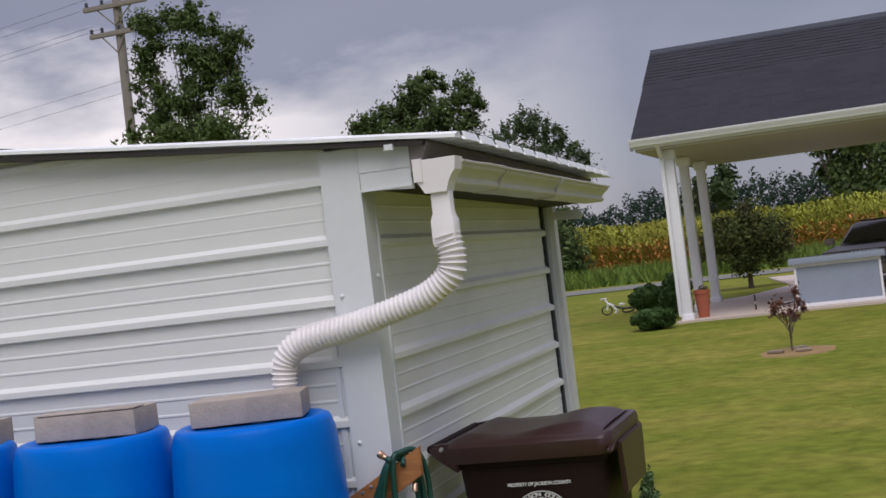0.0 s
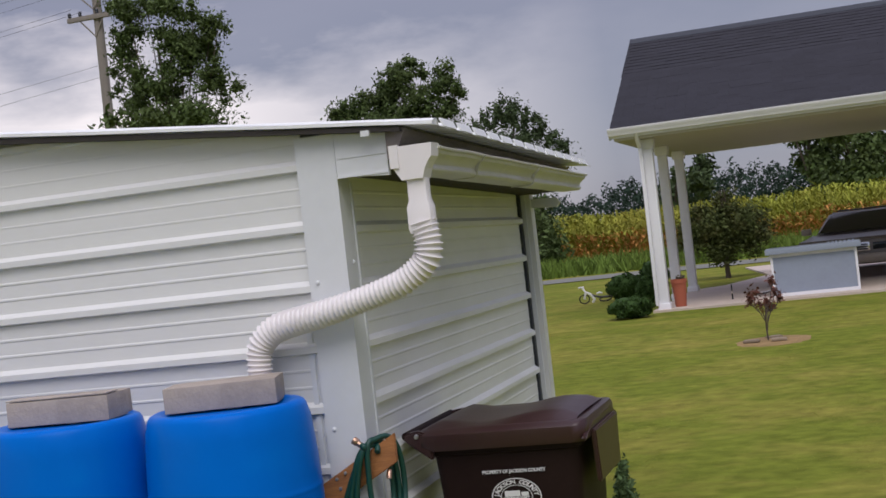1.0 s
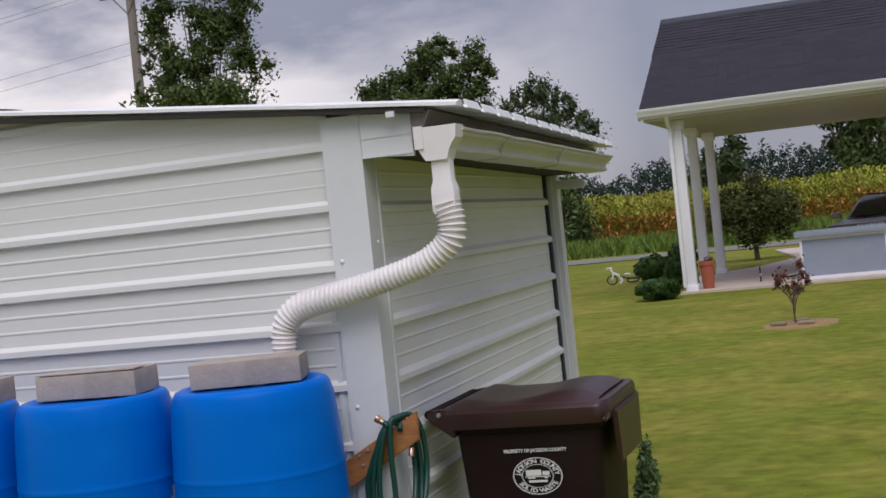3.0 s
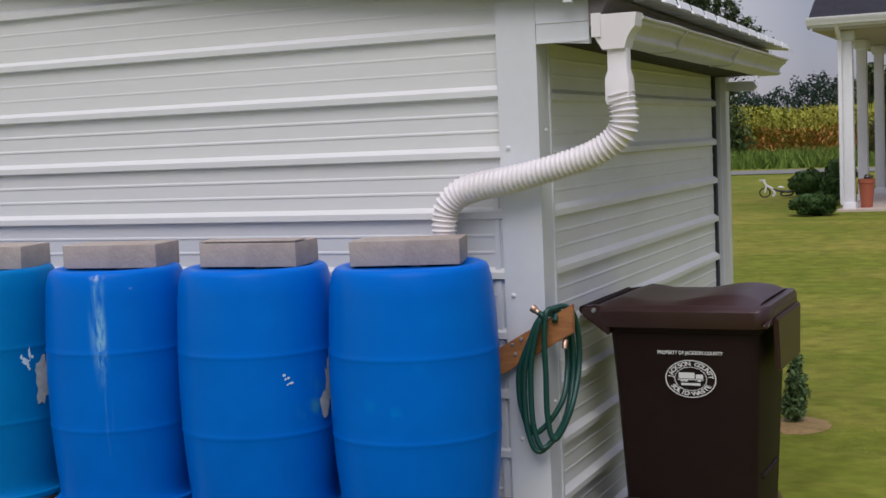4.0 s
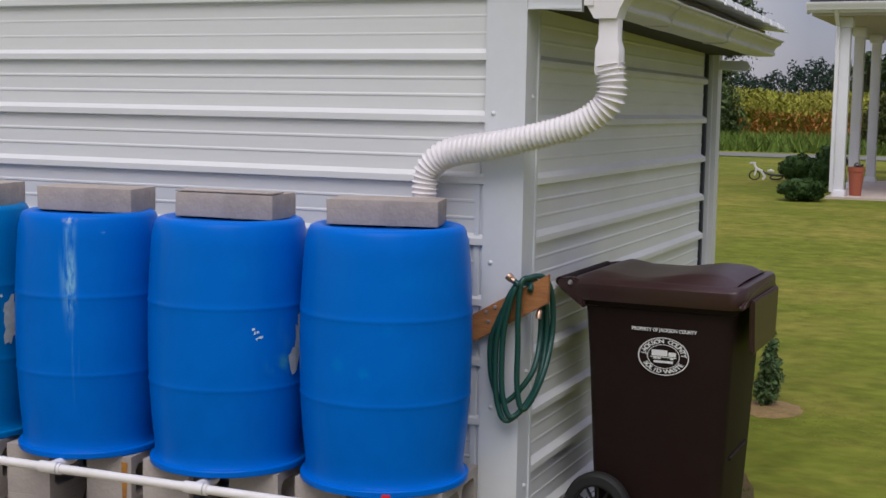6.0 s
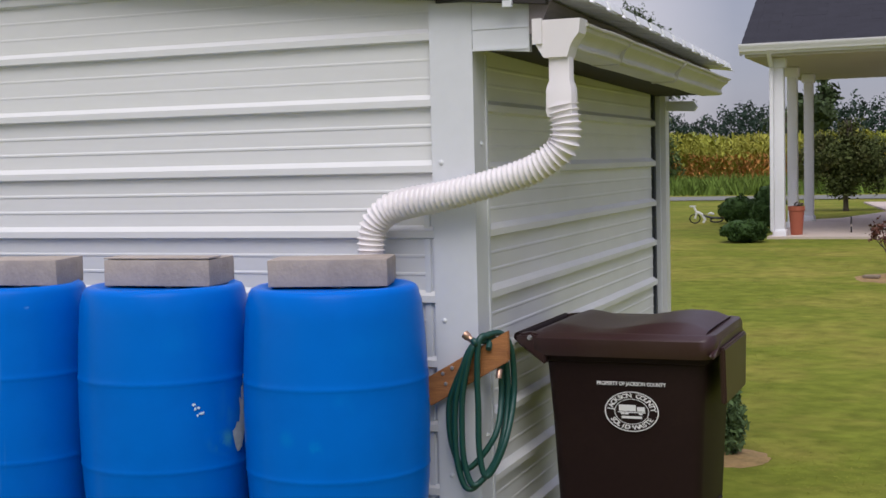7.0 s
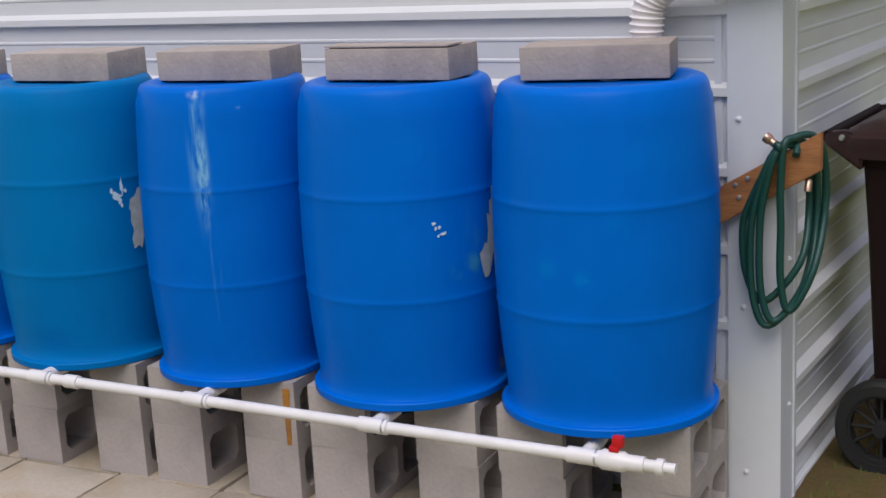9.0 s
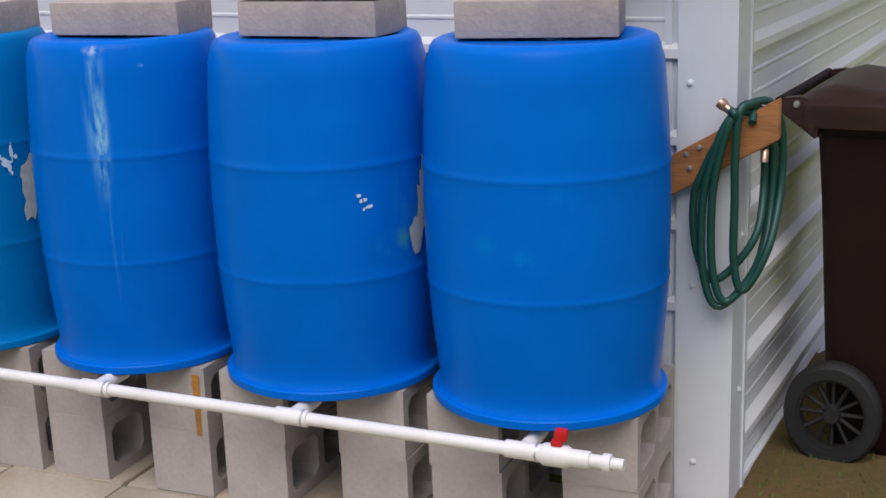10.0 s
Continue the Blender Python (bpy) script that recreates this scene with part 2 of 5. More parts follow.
M_CONIFER = surface("blue_green_needles", (0.10, 0.155, 0.065), 0.7, grain=6, vary=0.3, stain=3, stain_amount=0.6, bump=0, island=0.4, spec=0.12)
M_REDLEAF = surface("copper_leaves", (0.13, 0.045, 0.03), 0.7, grain=6, vary=0.3, stain=3, stain_to=(0.10, 0.07, 0.03), stain_amount=0.7, bump=0, island=0.4)
M_POLE = surface("weathered_utility_pole", (0.23, 0.205, 0.185), 0.9, grain=20, vary=0.25, bump=0.3, stretch=(4, 4, 0.4))
M_WIRE = surface("dark_cable", (0.05, 0.05, 0.055), 0.6, vary=0.05, bump=0)
M_BOXBLUE = surface("pale_grey_panel", (0.27, 0.31, 0.39), 0.6, grain=20, vary=0.05, stain_amount=0.25, bump=0.04)
M_CAR = surface("grey_brown_car_paint", (0.20, 0.175, 0.16), 0.3, metal=0.2, grain=20, vary=0.05, stain_amount=0.2, bump=0)
M_TAN = surface("tan_car_trim", (0.30, 0.26, 0.22), 0.4, metal=0.2, vary=0.05, bump=0)
M_GLASSDARK = surface("dark_car_glass", (0.012, 0.016, 0.018), 0.08, vary=0.02, bump=0)
M_CHROME = surface("chrome", (0.7, 0.7, 0.7), 0.15, metal=1.0, vary=0.02, bump=0)
M_DARKGAP = surface("blue_black", (0.03, 0.035, 0.045), 0.6, vary=0.1, bump=0)


def marked(m, marks):
    """Adds soft-edged, noisy marks to a barrel's plastic: (degrees, height, half width, half height, colour, strength,
    grain).
    """
    nt = m.node_tree
    n, l = nt.nodes, nt.links
    b = n["Principled BSDF"]
    colour = b.inputs["Base Color"].links[0].from_socket
    tc = n.new("ShaderNodeTexCoord")
    for deg, z, w, h, to, strength, grain in marks:
        off = n.new("ShaderNodeVectorMath")
        off.operation = "SUBTRACT"
        off.inputs[1].default_value = (0.292 * math.cos(radians(deg)), 0.292 * math.sin(radians(deg)), z)
        size = n.new("ShaderNodeVectorMath")
        size.operation = "DIVIDE"
        size.inputs[1].default_value = (w, w, h)
        far = n.new("ShaderNodeVectorMath")
        far.operation = "LENGTH"
        fade = n.new("ShaderNodeMapRange")
        fade.interpolation_type = "SMOOTHSTEP"
        fade.inputs["From Min"].default_value, fade.inputs["From Max"].default_value = 1.0, 0.15
        fade.inputs["To Max"].default_value = strength
        streaks = n.new("ShaderNodeMapping")
        streaks.inputs["Scale"].default_value = grain
        rough = n.new("ShaderNodeTexNoise")
        rough.inputs["Scale"].default_value, rough.inputs["Detail"].default_value = 1.0, 5.0
        worn = n.new("ShaderNodeMapRange")
        worn.inputs["From Min"].default_value, worn.inputs["From Max"].default_value = 0.40, 0.62
        amount = n.new("ShaderNodeMath")
        amount.operation = "MULTIPLY"
        mix = n.new("ShaderNodeMix")
        mix.data_type = "RGBA"
        mix.inputs["B"].default_value = (*to, 1)
        l.new(tc.outputs["Object"], off.inputs[0])
        l.new(off.outputs["Vector"], size.inputs[0])
        l.new(size.outputs["Vector"], far.inputs[0])
        l.new(far.outputs["Value"], fade.inputs["Value"])
        l.new(tc.outputs["Object"], streaks.inputs["Vector"])
        l.new(streaks.outputs["Vector"], rough.inputs["Vector"])
        l.new(rough.outputs["Fac"], worn.inputs["Value"])
        l.new(fade.outputs["Result"], amount.inputs[0])
        l.new(worn.outputs["Result"], amount.inputs[1])
        l.new(amount.outputs["Value"], mix.inputs["Factor"])
        l.new(colour, mix.inputs["A"])
        colour = mix.outputs["Result"]
    l.new(colour, b.inputs["Base Color"])
    return m


# whitish patch on the rim, darker patch low on the side
M_TEAL = marked(M_TEAL, [(-140, 0.872, 0.055, 0.020, (0.60, 0.70, 0.76), 1.0, (30, 30, 25)), (-75, 0.10, 0.14, 0.06, (0.0, 0.12, 0.40), 0.6, (9, 9, 6))])
# pale streaks down the side, whitish patch at the rim above them
M_BLUE_STREAKED = marked(blue_plastic("streaked_blue_polyethylene"), [
    (-67, 0.72, 0.046, 0.30, (0.14, 0.40, 0.72), 0.85, (55, 55, 6)), (-67, 0.865, 0.045, 0.022, (0.62, 0.72, 0.82), 1.0, (40, 40, 30)),
    (-65.5, 0.64, 0.028, 0.20, (0.24, 0.52, 0.74), 0.85, (80, 80, 26)), (-64, 0.40, 0.010, 0.28, (0.07, 0.27, 0.66), 0.5, (90, 90, 6)),
    (-60, 0.45, 0.008, 0.24, (0.05, 0.24, 0.65), 0.4, (90, 90, 6)), (-40, 0.82, 0.020, 0.008, (0.25, 0.5, 0.8), 0.7, (80, 80, 80))])
M_BLUE_SCUFFED = marked(blue_plastic("scuffed_blue_polyethylene"), [
    (-17, 0.385, 0.100, 0.050, (0.04, 0.28, 0.42), 0.85, (22, 22, 16)), (-12, 0.48, 0.075, 0.13, (0.02, 0.20, 0.50), 0.75, (22, 22, 9)),
    (-50, 0.75, 0.10, 0.10, (0.0, 0.17, 0.62), 0.5, (9, 9, 6)), (-75, 0.25, 0.12, 0.12, (0.0, 0.12, 0.52), 0.5, (9, 9, 6))])
M_BLUE_SPOTTED = marked(blue_plastic("spotted_blue_polyethylene"), [
    (-77, 0.405, 0.030, 0.050, (0.0, 0.27, 0.66), 0.6, (25, 25, 14)), (-60, 0.54, 0.05, 0.06, (0.0, 0.19, 0.64), 0.5, (14, 14, 9)),
    (-95, 0.44, 0.04, 0.04, (0.0, 0.2, 0.62), 0.5, (14, 14, 9)), (-40, 0.72, 0.12, 0.08, (0.0, 0.165, 0.62), 0.5, (9, 9, 6))])


# ---- mesh helpers ----
def part(name, bm, material, parent=None, label="", smooth=40):
    me = bpy.data.meshes.new(name)
    bmesh.ops.recalc_face_normals(bm, faces=bm.faces[:])
    bm.to_mesh(me)
    bm.free()
    me.materials.append(material)
    if smooth:
        for p in me.polygons:
            p.use_smooth = True
        me.set_sharp_from_angle(angle=radians(smooth))
    ob = new(name, me)
    if parent:
        ob.parent = parent
    if label:
        ob["label"] = label
    return ob


def thing(name, m, label, category, group="", kind=""):
    ob = new(name)
    ob.empty_display_size = 0.05
    ob.matrix_basis = m
    return tagged(ob, label, category, group, kind)


def box(bm, x0, x1, y0, y1, z0, z1, bevel=0.0):
    v = [bm.verts.new((x, y, z)) for x in (x0, x1) for y in (y0, y1) for z in (z0, z1)]
    fs = [bm.faces.new([v[i] for i in f]) for f in ((0, 1, 3, 2), (4, 6, 7, 5), (0, 4, 5, 1), (2, 3, 7, 6), (0, 2, 6, 4), (1, 5, 7, 3))]
    if bevel:
        es = {e for f in fs for e in f.edges}
        bmesh.ops.bevel(bm, geom=list(es), offset=bevel, segments=2, affect="EDGES", profile=0.6)
    return v


def boxed(x0, x1, y0, y1, z0, z1, bevel=0.0):
    bm = bmesh.new()
    box(bm, x0, x1, y0, y1, z0, z1, bevel)
    return bm


def lathe(profile, n=48, bm=None, close=True):
    """Turns (radius, height) pairs about the z axis."""
    bm = bm or bmesh.new()
    rings = []
    for r, z in profile:
        if r < 1e-5:
            rings.append([bm.verts.new((0, 0, z))])
        else:
            rings.append([bm.verts.new((r * math.cos(2 * math.pi * i / n), r * math.sin(2 * math.pi * i / n), z)) for i in range(n)])
    for a, b in zip(rings, rings[1:]):
        for i in range(n):
            j = (i + 1) % n
            if len(a) == 1 and len(b) > 1:
                bm.faces.new((a[0], b[i], b[j]))
            elif len(b) == 1 and len(a) > 1:
                bm.faces.new((a[i], a[j], b[0]))
            elif len(a) > 1:
                bm.faces.new((a[i], a[j], b[j], b[i]))
    return bm


def spline(pts, steps=12, closed=False):
    """A smooth line through the points (Catmull-Rom)."""
    p = [Vector(q) for q in pts]
    out = []
    n = len(p)
    spans = n if closed else n - 1
    for i in range(spans):
        if closed:
            a, b, c, d = p[i - 1], p[i], p[(i + 1) % n], p[(i + 2) % n]
        else:
            a, b, c, d = p[max(i - 1, 0)], p[i], p[i + 1], p[min(i + 2, n - 1)]
        for k in range(steps):
            t = k / steps
            out.append(0.5 * ((2 * b) + (c - a) * t + (2 * a - 5 * b + 4 * c - d) * t * t + (3 * b - a - 3 * c + d) * t ** 3))
    if not closed:
        out.append(p[-1])
    return out


def tube(pts, radius, n=10, bm=None, closed=False):
    """A round tube along the points; radius is a number or a function of the point's index."""
    bm = bm or bmesh.new()
    pts = [Vector(p) for p in pts]
    m = len(pts)
    side = None
    rings = []
    for i, p in enumerate(pts):
        t = (pts[(i + 1) % m] - pts[i - 1]) if closed else (pts[min(i + 1, m - 1)] - pts[max(i - 1, 0)])
        t.normalize()
        if side is None:
            side = t.orthogonal().normalized()
        side = (side - t * side.dot(t)).normalized()
        up = t.cross(side)
        r = radius(i) if callable(radius) else radius
        rings.append([bm.verts.new(p + r * (math.cos(2 * math.pi * k / n) * side + math.sin(2 * math.pi * k / n) * up)) for k in range(n)])
    for i in range(m if closed else m - 1):
        a, b = rings[i], rings[(i + 1) % m]
        for k in range(n):
            bm.faces.new((a[k], a[(k + 1) % n], b[(k + 1) % n], b[k]))
    if not closed:
        bm.faces.new(rings[0])
        bm.faces.new(rings[-1])
    return bm


def prism(bm, outline, axis, a, b):
    """Extrudes a closed outline of 2D points along an axis from a to b."""
    def at(p, q):
        return {"x": (q, p[0], p[1]), "y": (p[0], q, p[1]), "z": (p[0], p[1], q)}[axis]
    lo = [bm.verts.new(at(p, a)) for p in outline]
    hi = [bm.verts.new(at(p, b)) for p in outline]
    k = len(outline)
    for i in range(k):
        bm.faces.new((lo[i], lo[(i + 1) % k], hi[(i + 1) % k], hi[i]))
    bm.faces.new(lo[::-1])
    bm.faces.new(hi)
    return bm


def raw(name, verts, faces, material, parent=None, label="", smooth=False):
    me = bpy.data.meshes.new(name)
    me.from_pydata(verts, [], faces)
    me.materials.append(material)
    if smooth:
        for p in me.polygons:
            p.use_smooth = True
    ob = new(name, me)
    if parent:
        ob.parent = parent
    if label:
        ob["label"] = label
    return ob


def land(x, y):
    """Height of the ground: level by the shed, rising gently towards the house."""
    t = min(max((y + 0.5) / 15.5, 0.0), 1.0)
    return 0.45 * t * t * (3 - 2 * t)


# ---- ground ----
def ground():
    ys = [-400, -60, -20, -8, -4] + [-3 + 0.5 * i for i in range(40)] + [18, 20, 25, 30, 40, 60, 120, 300, 900, 3000]
    xs = [-3000, -600, -150, -60, -30, -15, -8] + [-6 + 0.75 * i for i in range(25)] + [14, 20, 40, 90, 250, 900, 3000]
    verts = [(x, y, land(x, y) + (0.012 * noise.noise((x * 0.7, y * 0.7, 0)) if abs(x) < 13 and 1 < y < 18 else 0)) for y in ys for x in xs]
    w = len(xs)
    faces = [(j * w + i, j * w + i + 1, (j + 1) * w + i + 1, (j + 1) * w + i) for j in range(len(ys) - 1) for i in range(w - 1)]
    g = raw("ground", verts, faces, M_LAWN, smooth=True)
    tagged(g, "mown green lawn with dry yellowish patches", "ground", kind="structure")


ground()

# ---- shed ----
PITCH = 0.2225
RIB_TOP = 2.118
EAVE_X, EAVE_Z, SLOPE = 0.425, 2.195, 0.106
SHED_BACK = 3.0
SIDE_PITCH, SIDE_TOP = 0.2155, 1.877


def roof_z(x):
    return EAVE_Z + SLOPE * (EAVE_X - x)


def rib_profile(z_low, pitches, pitch, deep=0.021):
    """Height and projection of a ribbed sheet: one bold rib a pitch, small beads between."""
    rows = []
    for k in range(pitches):
        z = z_low + k * pitch
        rows += [(z - 0.022, 0.0), (z - 0.015, deep), (z + 0.008, deep), (z + 0.026, 0.0)]
        for f in (0.36, 0.64):
            c = z + pitch * f
            rows += [(c - 0.007, 0.0), (c - 0.003, 0.0026), (c + 0.003, 0.0026), (c + 0.007, 0.0)]
    return rows


def siding_front():
    w = thing("wall_front", Matrix(), "white ribbed steel siding with faint green grime", "wall", kind="structure")
    for s in range(-3, 1):
        low = RIB_TOP + PITCH * (4 * s - 2)
        rows = [r for r in rib_profile(low, 4, PITCH)]
        rows.append((low + 4 * PITCH - 0.022, 0.0))
        bm = bmesh.new()
        prev = None
        for z, d in rows:
            if z < -0.06:
                continue
            xr = min(-0.12, EAVE_X - (z + 0.02 - EAVE_Z) / SLOPE)
            a, b = bm.verts.new((-6.0, -d - 0.002 * (s % 2), z)), bm.verts.new((xr, -d - 0.002 * (s % 2), z))
            if prev and xr > -6:
                bm.faces.new((prev[0], prev[1], b, a))
            prev = (a, b)
        part("metal_sheet", bm, M_SIDING, w, smooth=25)
    bm = bmesh.new()
    prism(bm, [(-6.0, 1.9), (-0.13, 1.9), (-0.13, roof_z(-0.13) - 0.012), (-3.4, roof_z(-3.4) - 0.012), (-6.0, roof_z(-3.4) - 0.012 - SLOPE * 2.6)], "y", -0.0015, 0.003)
    part("gable_sheet", bm, M_SIDING, w)
    part("wall_core", boxed(-6.0, -0.02, 0.004, 0.09, -0.1, 2.15), M_NEARBLACK, w)


def siding_side():
    w = thing("wall_side", Matrix(), "shaded white ribbed steel siding, muddy near the ground", "wall", kind="structure")
    for s in range(-2, 2):
        low = SIDE_TOP + SIDE_PITCH * (4 * s - 3)
        rows = rib_profile(low, 4, SIDE_PITCH, 0.027)
        rows.append((low + 4 * SIDE_PITCH - 0.022, 0.0))
        bm = bmesh.new()
        prev = None
        for z, d in rows:
            if z < -0.06 or z > 2.12:
                continue
            a, b = bm.verts.new((d + 0.002 * (s % 2), 0.100, z)), bm.verts.new((d + 0.002 * (s % 2), SHED_BACK - 0.06, z))
            if prev:
                bm.faces.new((prev[0], prev[1], b, a))
            prev = (a, b)
        part("metal_sheet", bm, M_SIDING_SIDE, w, smooth=25)
    part("wall_core", boxed(-0.09, -0.004, 0.095, SHED_BACK, -0.1, 2.15), M_NEARBLACK, w)
    part("base_trim", boxed(0.003, 0.026, 0.10, SHED_BACK - 0.05, -0.05, 0.035, 0.004), M_TRIM, w)
    # dark strip that paints the shadow where the sheets end at the rear post
    part("flashing", boxed(-0.004, 0.015, SHED_BACK - 0.05, SHED_BACK - 0.012, -0.06, 2.06), M_DARKGAP, w, "dark strip painting the shadow beside the rear post")


def closing_walls():
    part_ob = part("wall_back", boxed(-6.0, 0.0, SHED_BACK + 0.0, SHED_BACK + 0.09, -0.1, 2.15), M_SIDING)
    tagged(part_ob, "plain white steel rear wall of the shed", "wall", kind="structure")
    part_ob = part("wall_left", boxed(-6.09, -6.0, 0.0, SHED_BACK, -0.1, 2.15), M_SIDING)
    tagged(part_ob, "plain white steel end wall of the shed", "wall", kind="structure")


def corner_trim():
    t = thing("corner_trim", Matrix(), "wide white folded steel corner trim with screws", "trim", kind="structure")
    bm = bmesh.new()
    prism(bm, [(-0.128, -0.024), (0.026, -0.024), (0.026, 0.095), (0.020, 0.095), (0.020, -0.018), (-0.128, -0.018)], "z", -0.06, 2.221)
    part("trim_cover", bm, M_TRIM, t, smooth=0)
    bm = bmesh.new()
    prism(bm, [(-0.168, 0.003), (-0.168, -0.012), (-0.148, -0.012), (-0.144, -0.006), (-0.126, -0.006), (-0.126, 0.003)], "z", -0.06, 1.62)
    part("channel", bm, M_TRIM, t, "grey-white channel strip")
    bm = bmesh.new()
    prism(bm, [(0.020, 0.095), (0.031, 0.095), (0.031, 0.112), (0.020, 0.112)], "z", -0.06, 2.05)
    part("side_channel", bm, M_TRIM, t)
    for x, z in ((-0.095, 1.69), (-0.095, 1.152), (-0.082, 0.62), (-0.075, 0.124)):
        bm = lathe([(0.0, 0.0075), (0.004, 0.007), (0.0065, 0.003), (0.0095, 0.002), (0.0095, 0.0)], 10)
        ob = part("screw", bm, M_TRIM, t)
        ob.matrix_basis = pose(x, -0.024, z, 90, 0, 0)
    for y, z in ((0.05, 1.75), (0.05, 0.75), (0.055, 0.32)):
        bm = lathe([(0.0, 0.0075), (0.004, 0.007), (0.0065, 0.003), (0.0095, 0.002), (0.0095, 0.0)], 10)
        ob = part("screw", bm, M_TRIM, t)
        ob.matrix_basis = pose(0.026, y, z, 0, 90, 0)
    far = part("corner_post", boxed(-0.03, 0.040, SHED_BACK - 0.01, SHED_BACK + 0.10, -0.06, 2.07, 0.004), M_TRIM)
    tagged(far, "white steel trim at the rear corner", "trim", kind="structure")


def shed_roof():
    r = thing("shed_roof", Matrix(), "low shed roof of pale ribbed metal over dark boards", "roof", kind="structure")
    # ribbed sheets, ribs running down the slope
    y0, y1, ridge = -0.075, SHED_BACK + 0.1, -3.4
    prof = []
    y = y0
    while y < y1:
        prof += [(y, 0.0), (y + 0.02, 0.022), (y + 0.05, 0.022), (y + 0.07, 0.0), (y + 0.145, 0.0), (y + 0.15, 0.004), (y + 0.16, 0.0)]
        y += 0.2286
    prof.append((y, 0.0))
    per = 4 * 7
    for k in range(0, len(prof) - 1, per):
        chunk = prof[k:k + per + 1]
        bm = bmesh.new()
        prev = None
        for yy, h in chunk:
            col = [bm.verts.new((x, yy, roof_z(x) + h + dz)) for x, dz in ((EAVE_X, 0.0), (EAVE_X, 0.004), (ridge, 0.004), (-6.8, 0.004 - SLOPE * 6.8))]
            col[3].co.z = roof_z(ridge) - SLOPE * 3.4 + h
            if prev:
                for q in range(3):
                    bm.faces.new((prev[q], prev[q + 1], col[q + 1], col[q]))
            prev = col
        part("roof_sheet", bm, M_ROOF, r, smooth=20)
    # folded edge along the rake
    bm = bmesh.new()
    n = 14
    for i in range(n):
        xa, xb = EAVE_X + (ridge - EAVE_X) * i / n, EAVE_X + (ridge - EAVE_X) * (i + 1) / n
        sag = [0.004 * noise.noise((q * 2.3, 0, 3)) for q in (i, i + 1)]
        vs = []
        for x, s in ((xa, sag[0]), (xb, sag[1])):
            z = roof_z(x) + s
            vs.append([bm.verts.new(p) for p in ((x, -0.090, z + 0.004), (x, -0.090, z + 0.016), (x, -0.03, z + 0.028), (x, -0.03, z + 0.004))])
        for q in range(4):
            bm.faces.new((vs[0][q], vs[0][(q + 1) % 4], vs[1][(q + 1) % 4], vs[1][q]))
        bm.faces.new(vs[0])
        bm.faces.new(vs[1][::-1])
    part("rake_edge", bm, M_ROOF, r)
    # near-black strip under the rake, built as a rafter
    bm = bmesh.new()
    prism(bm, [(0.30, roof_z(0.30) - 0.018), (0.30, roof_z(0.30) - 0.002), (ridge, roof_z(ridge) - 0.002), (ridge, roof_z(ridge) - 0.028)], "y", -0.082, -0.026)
    part("rafter", bm, M_NEARBLACK, r, "near-black rafter under the rake")
    for x in (0.17, -1.9):
        part("purlin_end", boxed(x - 0.012, x + 0.02, -0.092, -0.080, roof_z(x) - 0.035, roof_z(x) - 0.014), M_TRIM, r)
    bm = bmesh.new()
    prism(bm, [(0.235, 2.10), (0.262, 2.10), (0.31, roof_z(0.31) - 0.004), (0.235, roof_z(0.235) - 0.004)], "y", -0.05, SHED_BACK + 0.05)
    part("fascia", bm, M_FASCIA, r, "grey weathered fascia board")
    # added white lips along the eave, standing in for roof pans bright with sky
    y = y0 + 0.075
    while y < y1 - 0.16:
        bm = bmesh.new()
        prism(bm, [(EAVE_X - 0.002, EAVE_Z + 0.030), (EAVE_X + 0.006, EAVE_Z + 0.030), (EAVE_X + 0.020, EAVE_Z - 0.002), (EAVE_X + 0.012, EAVE_Z - 0.002)], "y", y, y + 0.165)
        part("eave_lip", bm, M_ROOF, r)
        y += 0.2286
    # coloured near black to paint in the shaded void under the eave
    part("soffit", boxed(0.02, 0.255, 0.0, SHED_BACK + 0.05, 2.072, 2.084), M_NEARBLACK, r, "soffit board with the eave's shade in its dark colour")
    bm = bmesh.new()
    prism(bm, [(0.03, 2.06), (0.228, 2.045), (0.228, 2.198), (0.03, 2.217)], "y", -0.03, -0.006)
    box(bm, 0.03, 0.225, -0.034, -0.03, 2.055, 2.062)
    box(bm, 0.03, 0.225, -0.033, -0.03, 2.125, 2.130)
    part("eave_return", bm, M_TRIM, r, smooth=0)


